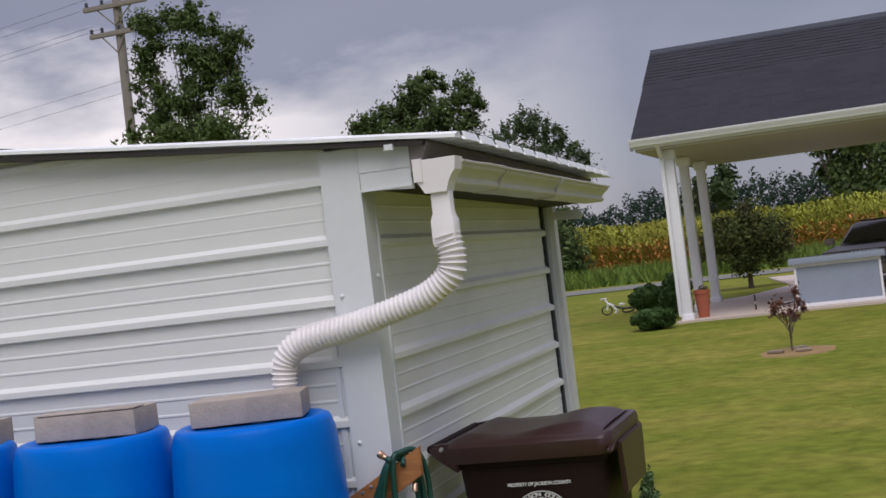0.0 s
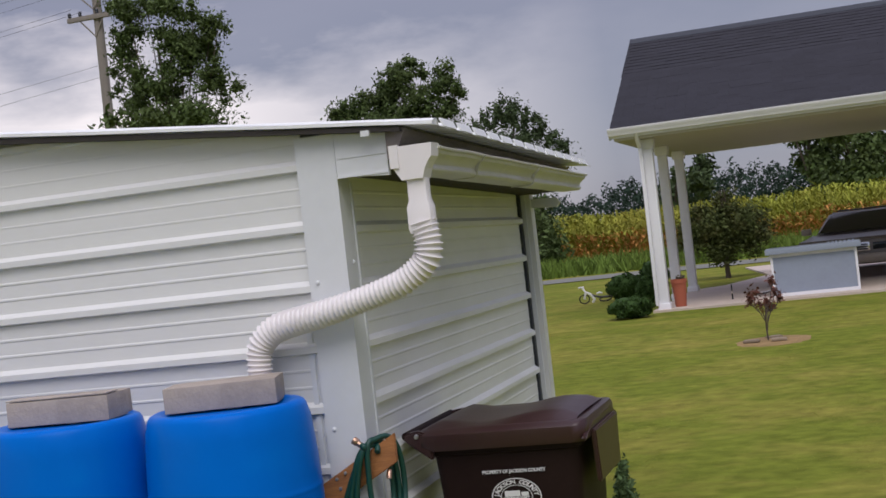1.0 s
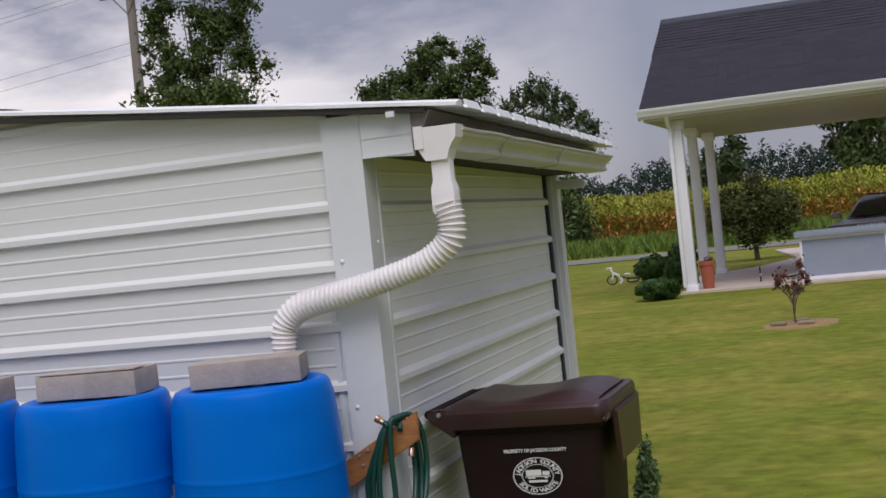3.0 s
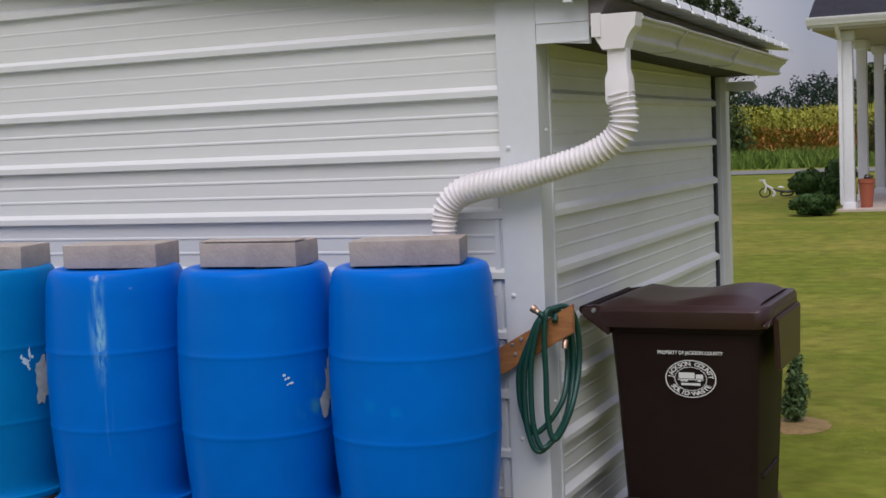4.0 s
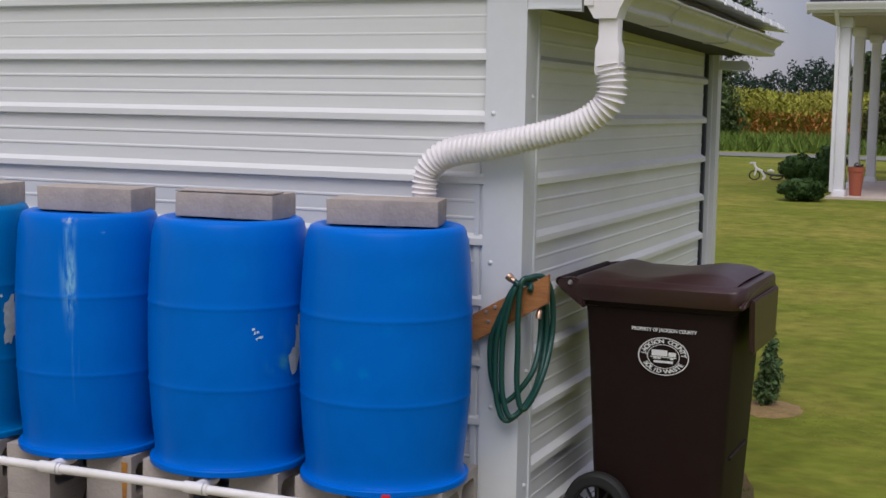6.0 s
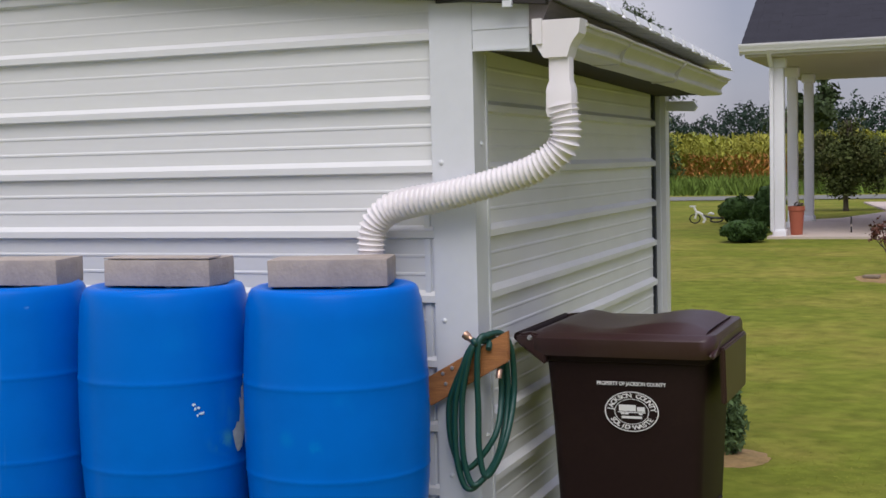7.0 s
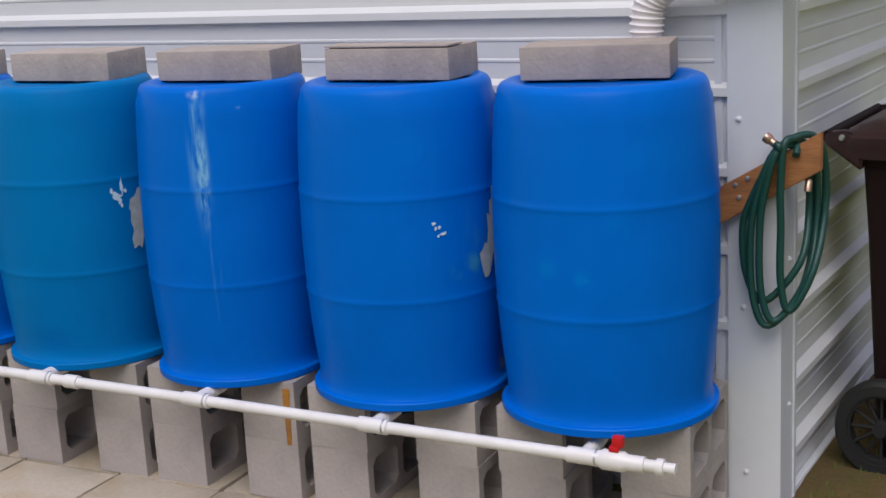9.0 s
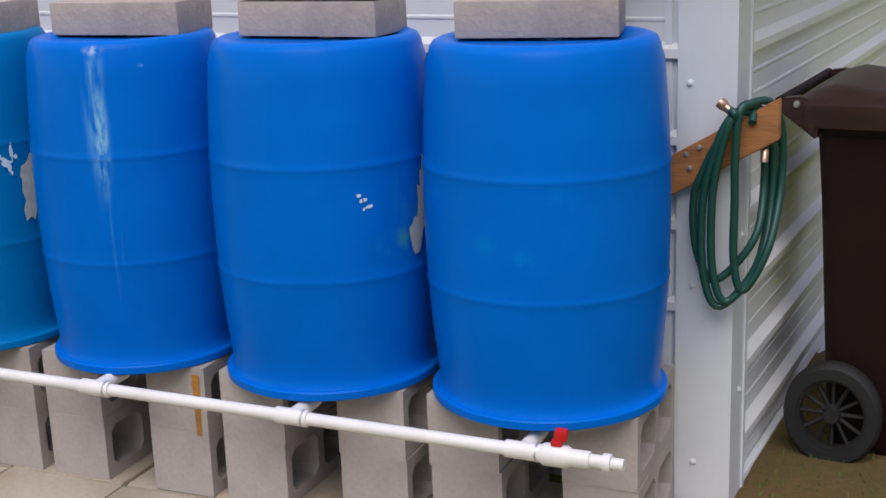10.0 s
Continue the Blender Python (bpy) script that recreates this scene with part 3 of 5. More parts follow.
def gutter():
    g = thing("gutter", Matrix(), "white metal gutter under the shed eave, olive shading in its colour", "gutter")
    ya, yb = -0.082, SHED_BACK - 0.12
    outer = [(0.265, 0.10), (0.265, 0.0), (0.348, 0.0), (0.360, 0.003), (0.367, 0.010), (0.368, 0.020), (0.363, 0.028), (0.362, 0.038), (0.368, 0.054), (0.381, 0.070), (0.394, 0.080), (0.397, 0.088), (0.397, 0.096), (0.408, 0.099), (0.410, 0.108), (0.404, 0.113), (0.388, 0.111)]
    inner = [(0.388, 0.100), (0.388, 0.088), (0.374, 0.074), (0.361, 0.058), (0.354, 0.038), (0.356, 0.020), (0.350, 0.008), (0.271, 0.006), (0.271, 0.10)]
    bm = bmesh.new()
    prof = outer + inner
    rings = []
    n = 16
    for i in range(n + 1):
        y = ya + (yb - ya) * i / n
        lift = 2.036 + 0.010 * i / n + 0.004 * noise.noise((i * 0.6, 0, 9))
        rings.append([bm.verts.new((0.29 + (x - 0.265) * 1.05, y, z * 0.76 + lift)) for x, z in prof])
    k = len(prof)
    for a, b in zip(rings, rings[1:]):
        for q in range(k):
            bm.faces.new((a[q], a[(q + 1) % k], b[(q + 1) % k], b[q]))
    bm.faces.new(rings[0])
    bm.faces.new(rings[-1][::-1])
    part("trough", bm, M_GUTTER, g, smooth=30)
    bm = bmesh.new()
    prism(bm, [(0.290, 2.130), (0.290, 2.052), (0.314, 2.012), (0.392, 2.012), (0.402, 2.045), (0.414, 2.066), (0.430, 2.085), (0.436, 2.130)], "y", -0.157, -0.07)
    part("outlet_box", bm, M_VINYL, g, "white vinyl end outlet", smooth=0)
    bm = bmesh.new()
    prism(bm, [(0.280, 2.135), (0.280, 2.055), (0.312, 2.055), (0.312, 2.135)], "y", -0.164, -0.152)
    part("end_lip", bm, M_VINYL, g)
    for y in (0.55, 1.6):
        bm = bmesh.new()
        prism(bm, [(0.288, 2.112), (0.288, 2.036), (0.384, 2.034), (0.4015, 2.044), (0.404, 2.058), (0.416, 2.086), (0.434, 2.102), (0.4455, 2.118), (0.43, 2.125)], "y", y, y + 0.006)
        part("gutter_strap", bm, M_GUTTER, g)
    bm = bmesh.new()
    prism(bm, [(0.02, 2.035), (0.22, 2.03), (0.24, 2.0), (0.22, 1.975), (0.02, 1.985)], "y", SHED_BACK + 0.02, SHED_BACK + 0.05)
    part("end_bracket", bm, M_TRIM, g)


def downspout():
    d = thing("flexible_downspout", Matrix(), "white corrugated flexible downspout bent into a barrel", "downspout")
    bm = bmesh.new()
    rings = []
    for z, hx, hy in ((2.012, 0.037, 0.030), (1.94, 0.037, 0.030), (1.915, 0.046, 0.038), (1.84, 0.047, 0.040), (1.825, 0.042, 0.038)):
        loop = []
        for q in range(16):
            t = 2 * math.pi * q / 16
            c, n2 = math.cos(t), math.sin(t)
            f = (abs(c) ** 6 + abs(n2) ** 6) ** (-1 / 6)
            loop.append(bm.verts.new((0.360 + hx * c * f, -0.115 + hy * n2 * f, z)))
        rings.append(loop)
    for a, b in zip(rings, rings[1:]):
        for q in range(16):
            bm.faces.new((a[q], a[(q + 1) % 16], b[(q + 1) % 16], b[q]))
    bm.faces.new(rings[0])
    bm.faces.new(rings[-1])
    part("adapter", bm, M_VINYL, d, smooth=50)
    way = spline([(0.362, -0.115, 1.86), (0.372, -0.115, 1.79), (0.356, -0.115, 1.725), (0.28, -0.115, 1.668), (0.18, -0.11, 1.635), (0.07, -0.105, 1.607), (-0.06, -0.10, 1.578), (-0.18, -0.095, 1.558), (-0.262, -0.09, 1.535), (-0.318, -0.09, 1.485), (-0.333, -0.09, 1.42), (-0.335, -0.09, 1.33)], 40)
    # evenly spaced rings
    dist, even, gap = 0.0, [way[0]], 0.0048
    for a, b in zip(way, way[1:]):
        seg = (b - a).length
        while dist + seg >= gap:
            f = (gap - dist) / seg
            a = a.lerp(b, f)
            even.append(a)
            seg = (b - a).length
            dist = 0.0
        dist += seg
    part("corrugated_pipe", tube(even, lambda i: 0.0415 + (0.0125, 0.002, 0.0, 0.002)[i % 4] * (0.75 + 0.25 * math.sin(i * 0.045 + 1)), 20), M_VINYL, d, smooth=38)


def rear_annex():
    """Low building behind the shed, its dark roof slope just showing over the shed's ridge."""
    a = thing("rear_annex", pose(0, 0, -0.045), "dark-roofed low building behind the shed", "building")
    part("wall", boxed(-6.4, -3.6, 3.3, 5.6, -0.1, 2.66), M_SIDING, a)
    bm = bmesh.new()
    prism(bm, [(-6.6, 3.40), (-6.6, 3.44), (-3.3, 2.85), (-3.3, 2.80)], "y", 3.2, 5.8)
    part("roof", bm, M_SHINGLE, a, "dark shingled roof slope")
    for k in range(14):
        x = -3.42 - 0.22 * k
        bm = bmesh.new()
        z = 2.85 + 0.1788 * (-3.3 - x)
        prism(bm, [(x - 0.11, z + 0.020), (x - 0.11, z + 0.034), (x + 0.11, z + 0.0), (x + 0.11, z - 0.019)], "y", 3.18, 5.8)
        part("shingle_course", bm, M_SHINGLE, a)
    bm = bmesh.new()
    prism(bm, [(-6.4, 2.6), (-3.6, 2.6), (-3.6, 2.87), (-6.4, 3.37)], "y", 3.3, 3.4)
    part("gable", bm, M_SIDING, a)


def off_square(name, sink):
    """The shed's side stands a degree off square and its eave sinks towards the rear."""
    for ob in list(scene.objects):
        top = ob
        while top.parent:
            top = top.parent
        if top.name != name or ob.type != "MESH":
            continue
        turn, back = ob.matrix_basis.copy(), ob.matrix_basis.inverted()
        for v in ob.data.vertices:
            q = turn @ v.co
            near = min(max((q.x + 3.4) / 3.3, 0.0), 1.0)
            q.x -= near * (0.020 + 0.016 * max(q.y, 0.0))
            q.z -= near * sink * max(q.y, 0.0)
            v.co = back @ q


siding_front()
siding_side()
rear_annex()
closing_walls()
corner_trim()
shed_roof()
gutter()
downspout()
for side_thing, sink in (("wall_side", 0.0), ("corner_trim", 0.0), ("corner_post", 0.016), ("shed_roof", 0.016), ("gutter", 0.013), ("flexible_downspout", 0.0)):
    off_square(side_thing, sink)


# ---- rain barrels on block piers ----
PIER_TOP = 0.401
ROW_TURN = 5.4
BARREL_X = [-0.385, -0.998, -1.592, -2.186, -2.783, -3.383]


def row_y(x):
    """Line of the barrels' centres: the row stands slightly askew to the wall."""
    return -0.318 + 0.095 * (x + 0.385)


def barrel_body():
    p = [(0.0, 0.012), (0.20, 0.012), (0.262, 0.002), (0.284, 0.002), (0.288, 0.006), (0.288, 0.014), (0.284, 0.020), (0.2770, 0.030), (0.2738, 0.045)]
    for k in range(25):
        z = 0.065 + 0.765 * k / 24
        u = (z - 0.46) / 0.42
        r = 0.2965 - (0.022 if u > 0 else 0.026) * abs(u) ** 2.1
        for ring in (0.305, 0.588):
            r += 0.0006 * math.exp(-((z - ring) / 0.010) ** 2)
        p.append((r, z))
    for z in (0.299, 0.305, 0.311, 0.582, 0.588, 0.594):
        u = (z - 0.46) / 0.42
        near = min(abs(z - 0.305), abs(z - 0.588))
        p.append((0.2965 - (0.022 if u > 0 else 0.026) * abs(u) ** 2.1 + 0.0026 * math.exp(-(near / 0.006) ** 2), z))
    head, side = p[:9], sorted(p[9:], key=lambda q: q[1])
    return lathe(head + side + [(0.2735, 0.848), (0.2705, 0.864), (0.262, 0.878), (0.246, 0.885), (0.226, 0.882), (0.208, 0.870), (0.0, 0.868)], 72)


def skin_drop(z):
    """How far the barrel's side falls back from its widest girth at a height."""
    u = (z / 1.016 - 0.46) / 0.42
    return (0.022 if u > 0 else 0.026) * abs(u) ** 2.1


def chips(barrel, spots, material, name, label, r=0.2995):
    """Scraped flecks on a barrel's side: (angle, height, width, tall)."""
    for a, z, w, h in spots:
        bm = bmesh.new()
        k = 14
        rim = []
        rr = r - skin_drop(z)
        mid = bm.verts.new((rr * math.cos(a), rr * math.sin(a), z))
        for i in range(k):
            q = 2 * math.pi * i / k
            f = 0.6 + 0.7 * random.random()
            aa, zz = a + w * f * math.cos(q) / rr / 2, z + h * f * math.sin(q) / 2
            rz = r - skin_drop(zz)
            rim.append(bm.verts.new((rz * math.cos(aa), rz * math.sin(aa), zz)))
        for i in range(k):
            bm.faces.new((mid, rim[i], rim[(i + 1) % k]))
        part(name, bm, material, barrel, label)


def barrels():
    girth = (1.025, 1.0, 0.93, 0.97, 0.97, 0.97)
    for i, x in enumerate(BARREL_X):
        teal = i == 3
        b = thing("rain_barrel", pose(x, row_y(x), PIER_TOP + 0.002), "faded teal plastic rain barrel on concrete blocks" if teal else "bright blue plastic rain barrel on concrete blocks", "barrel", "row of rain barrels")
        skin = M_TEAL if teal else {0: M_BLUE_SPOTTED, 1: M_BLUE_SCUFFED, 2: M_BLUE_STREAKED}.get(i, M_BLUE)
        drum = part("drum", barrel_body(), skin, b, smooth=60)
        ring = part("base_ring", lathe([(0.262, 0.0), (0.288, 0.0), (0.2920, 0.003), (0.2925, 0.020), (0.2895, 0.024), (0.281, 0.0255), (0.270, 0.026)], 72), skin, b, smooth=35)
        plug = part("bung", lathe([(0.0, 0.885), (0.028, 0.885), (0.032, 0.878), (0.032, 0.86), (0.0, 0.86)], 20), M_PVC, b, "white bung cap")
        plug.location = (0.0, 0.06, -0.006)
        for o in (drum, ring, plug):
            o.scale = (girth[i], girth[i], 1.016)
        g = 0.2995 * girth[i]
        deg = lambda rows: [(radians(a), z, w, h) for a, z, w, h in rows]
        if i == 1:
            chips(b, deg(((-41, 0.528, 0.012, 0.010), (-40, 0.513, 0.008, 0.010), (-38, 0.516, 0.010, 0.010), (-36.5, 0.497, 0.014, 0.010), (-38.7, 0.492, 0.007, 0.008), (-34.8, 0.50, 0.007, 0.007))), M_CHIP, "paint_fleck", "scraped whitish fleck", g)
            chips(b, deg(((-8, 0.40, 0.05, 0.08), (-3, 0.46, 0.05, 0.16), (0, 0.53, 0.04, 0.14))), M_SCRAP, "label_scrap", "whitish label scrap", g + 0.0006)
        if i == 3:
            chips(b, deg(((-22, 0.545, 0.035, 0.03), (-18, 0.575, 0.010, 0.05), (-20, 0.53, 0.012, 0.03), (-16, 0.56, 0.014, 0.014), (-25, 0.565, 0.01, 0.02), (-19, 0.515, 0.01, 0.012))), M_CHIP, "paint_fleck", "scraped whitish fleck", g)
            chips(b, deg(((-9, 0.43, 0.055, 0.12), (-8, 0.50, 0.055, 0.13), (-3, 0.46, 0.06, 0.20))), M_SCRAP, "label_scrap", "whitish label scrap", g)


def cap_blocks():
    base = None
    tilt = [16, 5, 9, 6, 3, 8]
    for i, x in enumerate(BARREL_X):
        bm = boxed(-0.1985, 0.1985, -0.0975, 0.0975, 0.0, 0.090, 0.004)
        if i == 1:
            box(bm, -0.1985, 0.1985, -0.0975, 0.0, 0.093, 0.098, 0.002)
        for v in bm.verts:
            v.co += Vector((noise.noise(v.co * 9 + Vector((i, 0, 0))), noise.noise(v.co * 9 + Vector((0, i, 5))), noise.noise(v.co * 9))) * 0.003
        ob = part("cap_block", bm, M_CAP, smooth=30)
        ob.matrix_basis = pose(x - (0.04 if i == 0 else 0.025), row_y(x) + 0.075, PIER_TOP + 0.893, 0, 0, tilt[i])
        tagged(ob, "rough grey solid concrete block lying on a barrel", "concrete block", "blocks on the barrels")


def cinder_block():
    """A hollow block lying with its two cores facing sideways; length along y."""
    L, H, W = 0.397, 0.192, 0.192
    bm = bmesh.new()
    outer = [(-L / 2, -H / 2), (L / 2, -H / 2), (L / 2, H / 2), (-L / 2, H / 2)]

    def hole(c):
        a, b, s = 0.075, 0.062, 0.02
        return [(c - a + s, -b), (c + a - s, -b), (c + a, -b + s), (c + a, b - s), (c + a - s, b), (c - a + s, b), (c - a, b - s), (c - a, -b + s)]

    holes = [hole(-0.092), hole(0.092)]
    for x in (-W / 2, W / 2):
        es = []
        for loop in [outer] + holes:
            vs = [bm.verts.new((x, y, z)) for y, z in loop]
            es += [bm.edges.new((vs[i], vs[(i + 1) % len(vs)])) for i in range(len(vs))]
        bmesh.ops.triangle_fill(bm, use_beauty=True, use_dissolve=False, edges=es)
    for loop in [outer] + holes:
        k = len(loop)
        for i in range(k):
            a, b = loop[i], loop[(i + 1) % k]
            bm.faces.new([bm.verts.new(p) for p in ((-W / 2, *a), (W / 2, *a), (W / 2, *b), (-W / 2, *b))])
    bmesh.ops.remove_doubles(bm, verts=bm.verts[:], dist=0.0002)
    return bm


def piers():
    src = part("cinder_block", cinder_block(), M_CMU, smooth=25)
    tagged(src, "grey hollow concrete block stacked under a barrel", "concrete block", "blocks under the barrels")
    first = True
    for i, x in enumerate(BARREL_X):
        for s in (-0.19, 0.165):
            for lay in (0, 1):
                m = pose(x + s + random.uniform(-0.003, 0.003), row_y(x + s) + 0.055 + random.uniform(-0.003, 0.003), 0.017 + 0.096 + lay * 0.1925, 0, 0, ROW_TURN + random.uniform(-0.6, 0.6))
                if first:
                    src.matrix_basis = m
                    first = False
                else:
                    copy_thing(src, m)
    # a ragged run, wide and dark at the top and thinning downwards
    bm = bmesh.new()
    left, right = [], []
    for k in range(13):
        z = 0.09 - 0.18 * k / 12
        half = 0.0125 - 0.005 * k / 12
        left.append((-half + 0.003 * noise.noise((k * 0.7, 1, 0)), z))
        right.append((half + 0.003 * noise.noise((k * 0.7, 5, 0)), z))
    prism(bm, left + right[::-1], "y", -0.0012, 0.0)
    ob = part("rust_streak", bm, M_RUST)
    tagged(ob, "orange rust streak running down a concrete block", "stain")
    ob.matrix_basis = pose(BARREL_X[2] + 0.165 + 0.083, row_y(BARREL_X[2] + 0.165) + 0.055 - 0.193, 0.29, 0, 0, ROW_TURN)


def manifold():
    p = thing("drain_pipe", pose(-0.312, -0.639, 0.366, 0, 1.0, ROW_TURN), "white plastic pipe joining the barrel drains, with red valve", "pipe")
    py, pz = 0.0, 0.0
    part("pipe_run", tube([(-3.6, py, pz), (0.03, py, pz)], 0.0165, 14), M_PVC, p)
    for x in BARREL_X:
        tx = (x + 0.385) / math.cos(radians(ROW_TURN))
        bm = tube([(tx - 0.045, py, pz), (tx + 0.045, py, pz)], 0.0215, 16)
        tube([(tx, py, pz), (tx, py + 0.06, pz)], 0.0205, 14, bm)
        tee = part("tee", bm, M_PVC, p)
        part("clamp", tube([(tx + 0.03, py, pz), (tx + 0.035, py, pz)], 0.023, 14), M_STEEL, tee)
        part("riser", tube(spline([(tx, py + 0.05, pz), (tx, py + 0.12, pz), (tx, py + 0.15, pz + 0.012), (tx, py + 0.16, pz + 0.045)], 6), 0.0185, 12), M_PVC, tee)
    part("coupling", tube([(-1.71, py, pz), (-1.66, py, pz)], 0.0215, 14), M_PVC, p)
    v = part("valve_body", tube([(0.015, py, pz), (0.04, py, pz), (0.05, py, pz), (0.105, py, pz), (0.115, py, pz), (0.16, py, pz)], lambda i: (0.021, 0.021, 0.027, 0.027, 0.021, 0.021)[i], 16), M_PVC, p)
    bm = boxed(0.068, 0.094, py - 0.012, py + 0.012, pz + 0.026, pz + 0.04, 0.003)
    box(bm, 0.075, 0.105, py - 0.010, py + 0.012, pz + 0.038, pz + 0.068, 0.006)
    part("valve_handle", bm, M_RED, v, "red valve handle")
    part("hose_adapter", tube([(0.16, py, pz), (0.19, py, pz), (0.191, py, pz), (0.21, py, pz), (0.211, py, pz), (0.24, py, pz)], lambda i: (0.016, 0.016, 0.022, 0.022, 0.014, 0.0145)[i], 14), M_PVC, p)
    # overflow pipe lying on the pavers
    o = part("overflow_pipe", tube([(-2.58, -0.88, 0.035), (-2.53, -0.46, 0.035)], 0.017, 12), M_PVC)
    tagged(o, "short white plastic pipe lying on the pavers", "pipe")


barrels()
cap_blocks()
piers()
manifold()


# ---- hose on its board ----
def hose_board():
    b = thing("hose_board", pose(-0.018, -0.04, 0.996), "weathered cedar board screwed to the corner trim", "board")
    # a plank rising at thirty degrees, its upper end cut plumb
    bm = bmesh.new()
    c, q = math.cos(radians(30)), math.sin(radians(30))
    prism(bm, [(-0.19 * c + 0.045 * q, -0.19 * q - 0.045 * c), (0.135, 0.078 - 0.052), (0.135, 0.078 + 0.052), (-0.19 * c - 0.045 * q, -0.19 * q + 0.045 * c)], "y", -0.012, 0.012)
    bmesh.ops.bevel(bm, geom=bm.edges[:], offset=0.003, segments=2, affect="EDGES")
    ob = part("plank", bm, M_BOARD, b)
    ob.matrix_basis = pose(0.0, 0.0, 0.0, 0, 0, 4)
    for x, z in ((-0.085, -0.055), (-0.095, -0.02), (-0.06, 0.0)):
        s = part("screw", lathe([(0.0, 0.006), (0.005, 0.005), (0.007, 0.0)], 10), M_STEEL, b)
        s.matrix_basis = pose(x, -0.018, z, 90, 0, 0)


def hose():
    h = thing("garden_hose", pose(0.02, 0, -0.01), "dark green garden hose hung in loops on the board", "hose")
    # each turn: up the front of the board, over it and down behind
    turns = ((-0.105, 0.045, 0.665, 1.085), (-0.055, 0.065, 0.615, 1.10), (0.0, 0.085, 0.645, 1.12), (-0.08, 0.055, 0.60, 1.095))
    pts = [(-0.012, -0.090, 1.108), (0.0, -0.095, 1.098)]
    for k, (xf, xb, low, high) in enumerate(turns):
        yf = -0.078 - 0.012 * (k % 2)
        pts += [(0.01 + xf * 0.3, yf, high - 0.01), (xf * 0.75, yf - 0.004, high - 0.13), (xf, yf, (high + low) / 2), (xf * 0.92, yf + 0.002, low + 0.08),
                ((xf + xb) / 2 - 0.02, yf + 0.012, low), (xb * 0.9, -0.035, low + 0.11), (xb, 0.030 + 0.008 * k, (high + low) / 2 + 0.03), (xb * 0.95, 0.015 + 0.008 * k, high - 0.05), (xb * 0.6, -0.02, high + 0.005)]
    pts += [(0.035, -0.062, 1.075)]
    part("hose_coil", tube(spline(pts, 6), 0.0105, 10), M_HOSE, h)
    part("fitting", tube([(-0.010, -0.090, 1.105), (-0.024, -0.088, 1.115), (-0.028, -0.088, 1.118), (-0.040, -0.087, 1.127)], lambda i: (0.011, 0.011, 0.0145, 0.0145)[i], 12), M_BRASS, h, "brass hose fitting")
    part("end_fitting", tube([(0.060, -0.025, 1.0), (0.061, -0.036, 0.988), (0.061, -0.040, 0.974)], 0.010, 12), M_BRASS, h, "brass hose fitting")


hose_board()
hose()


# ---- wheeled refuse bin ----
def text_mesh(body, size, name, material, parent, m):
    cu = bpy.data.curves.new(name, "FONT")
    cu.body, cu.size, cu.align_x, cu.align_y, cu.extrude, cu.offset = body, size, "CENTER", "CENTER", 0.0006, size * 0.028
    tmp = bpy.data.objects.new(name, cu)
    scene.collection.objects.link(tmp)
    me = bpy.data.meshes.new_from_object(tmp.evaluated_get(bpy.context.evaluated_depsgraph_get()))
    bpy.data.objects.remove(tmp)
    me.materials.clear()
    me.materials.append(material)
    ob = new(name, me)
    ob.parent = parent
    ob.matrix_basis = m
    return ob


BIN = pose(0.378, 0.66, 0.018) @ Matrix.Diagonal((0.93, 1.0, 1.05, 1.0))


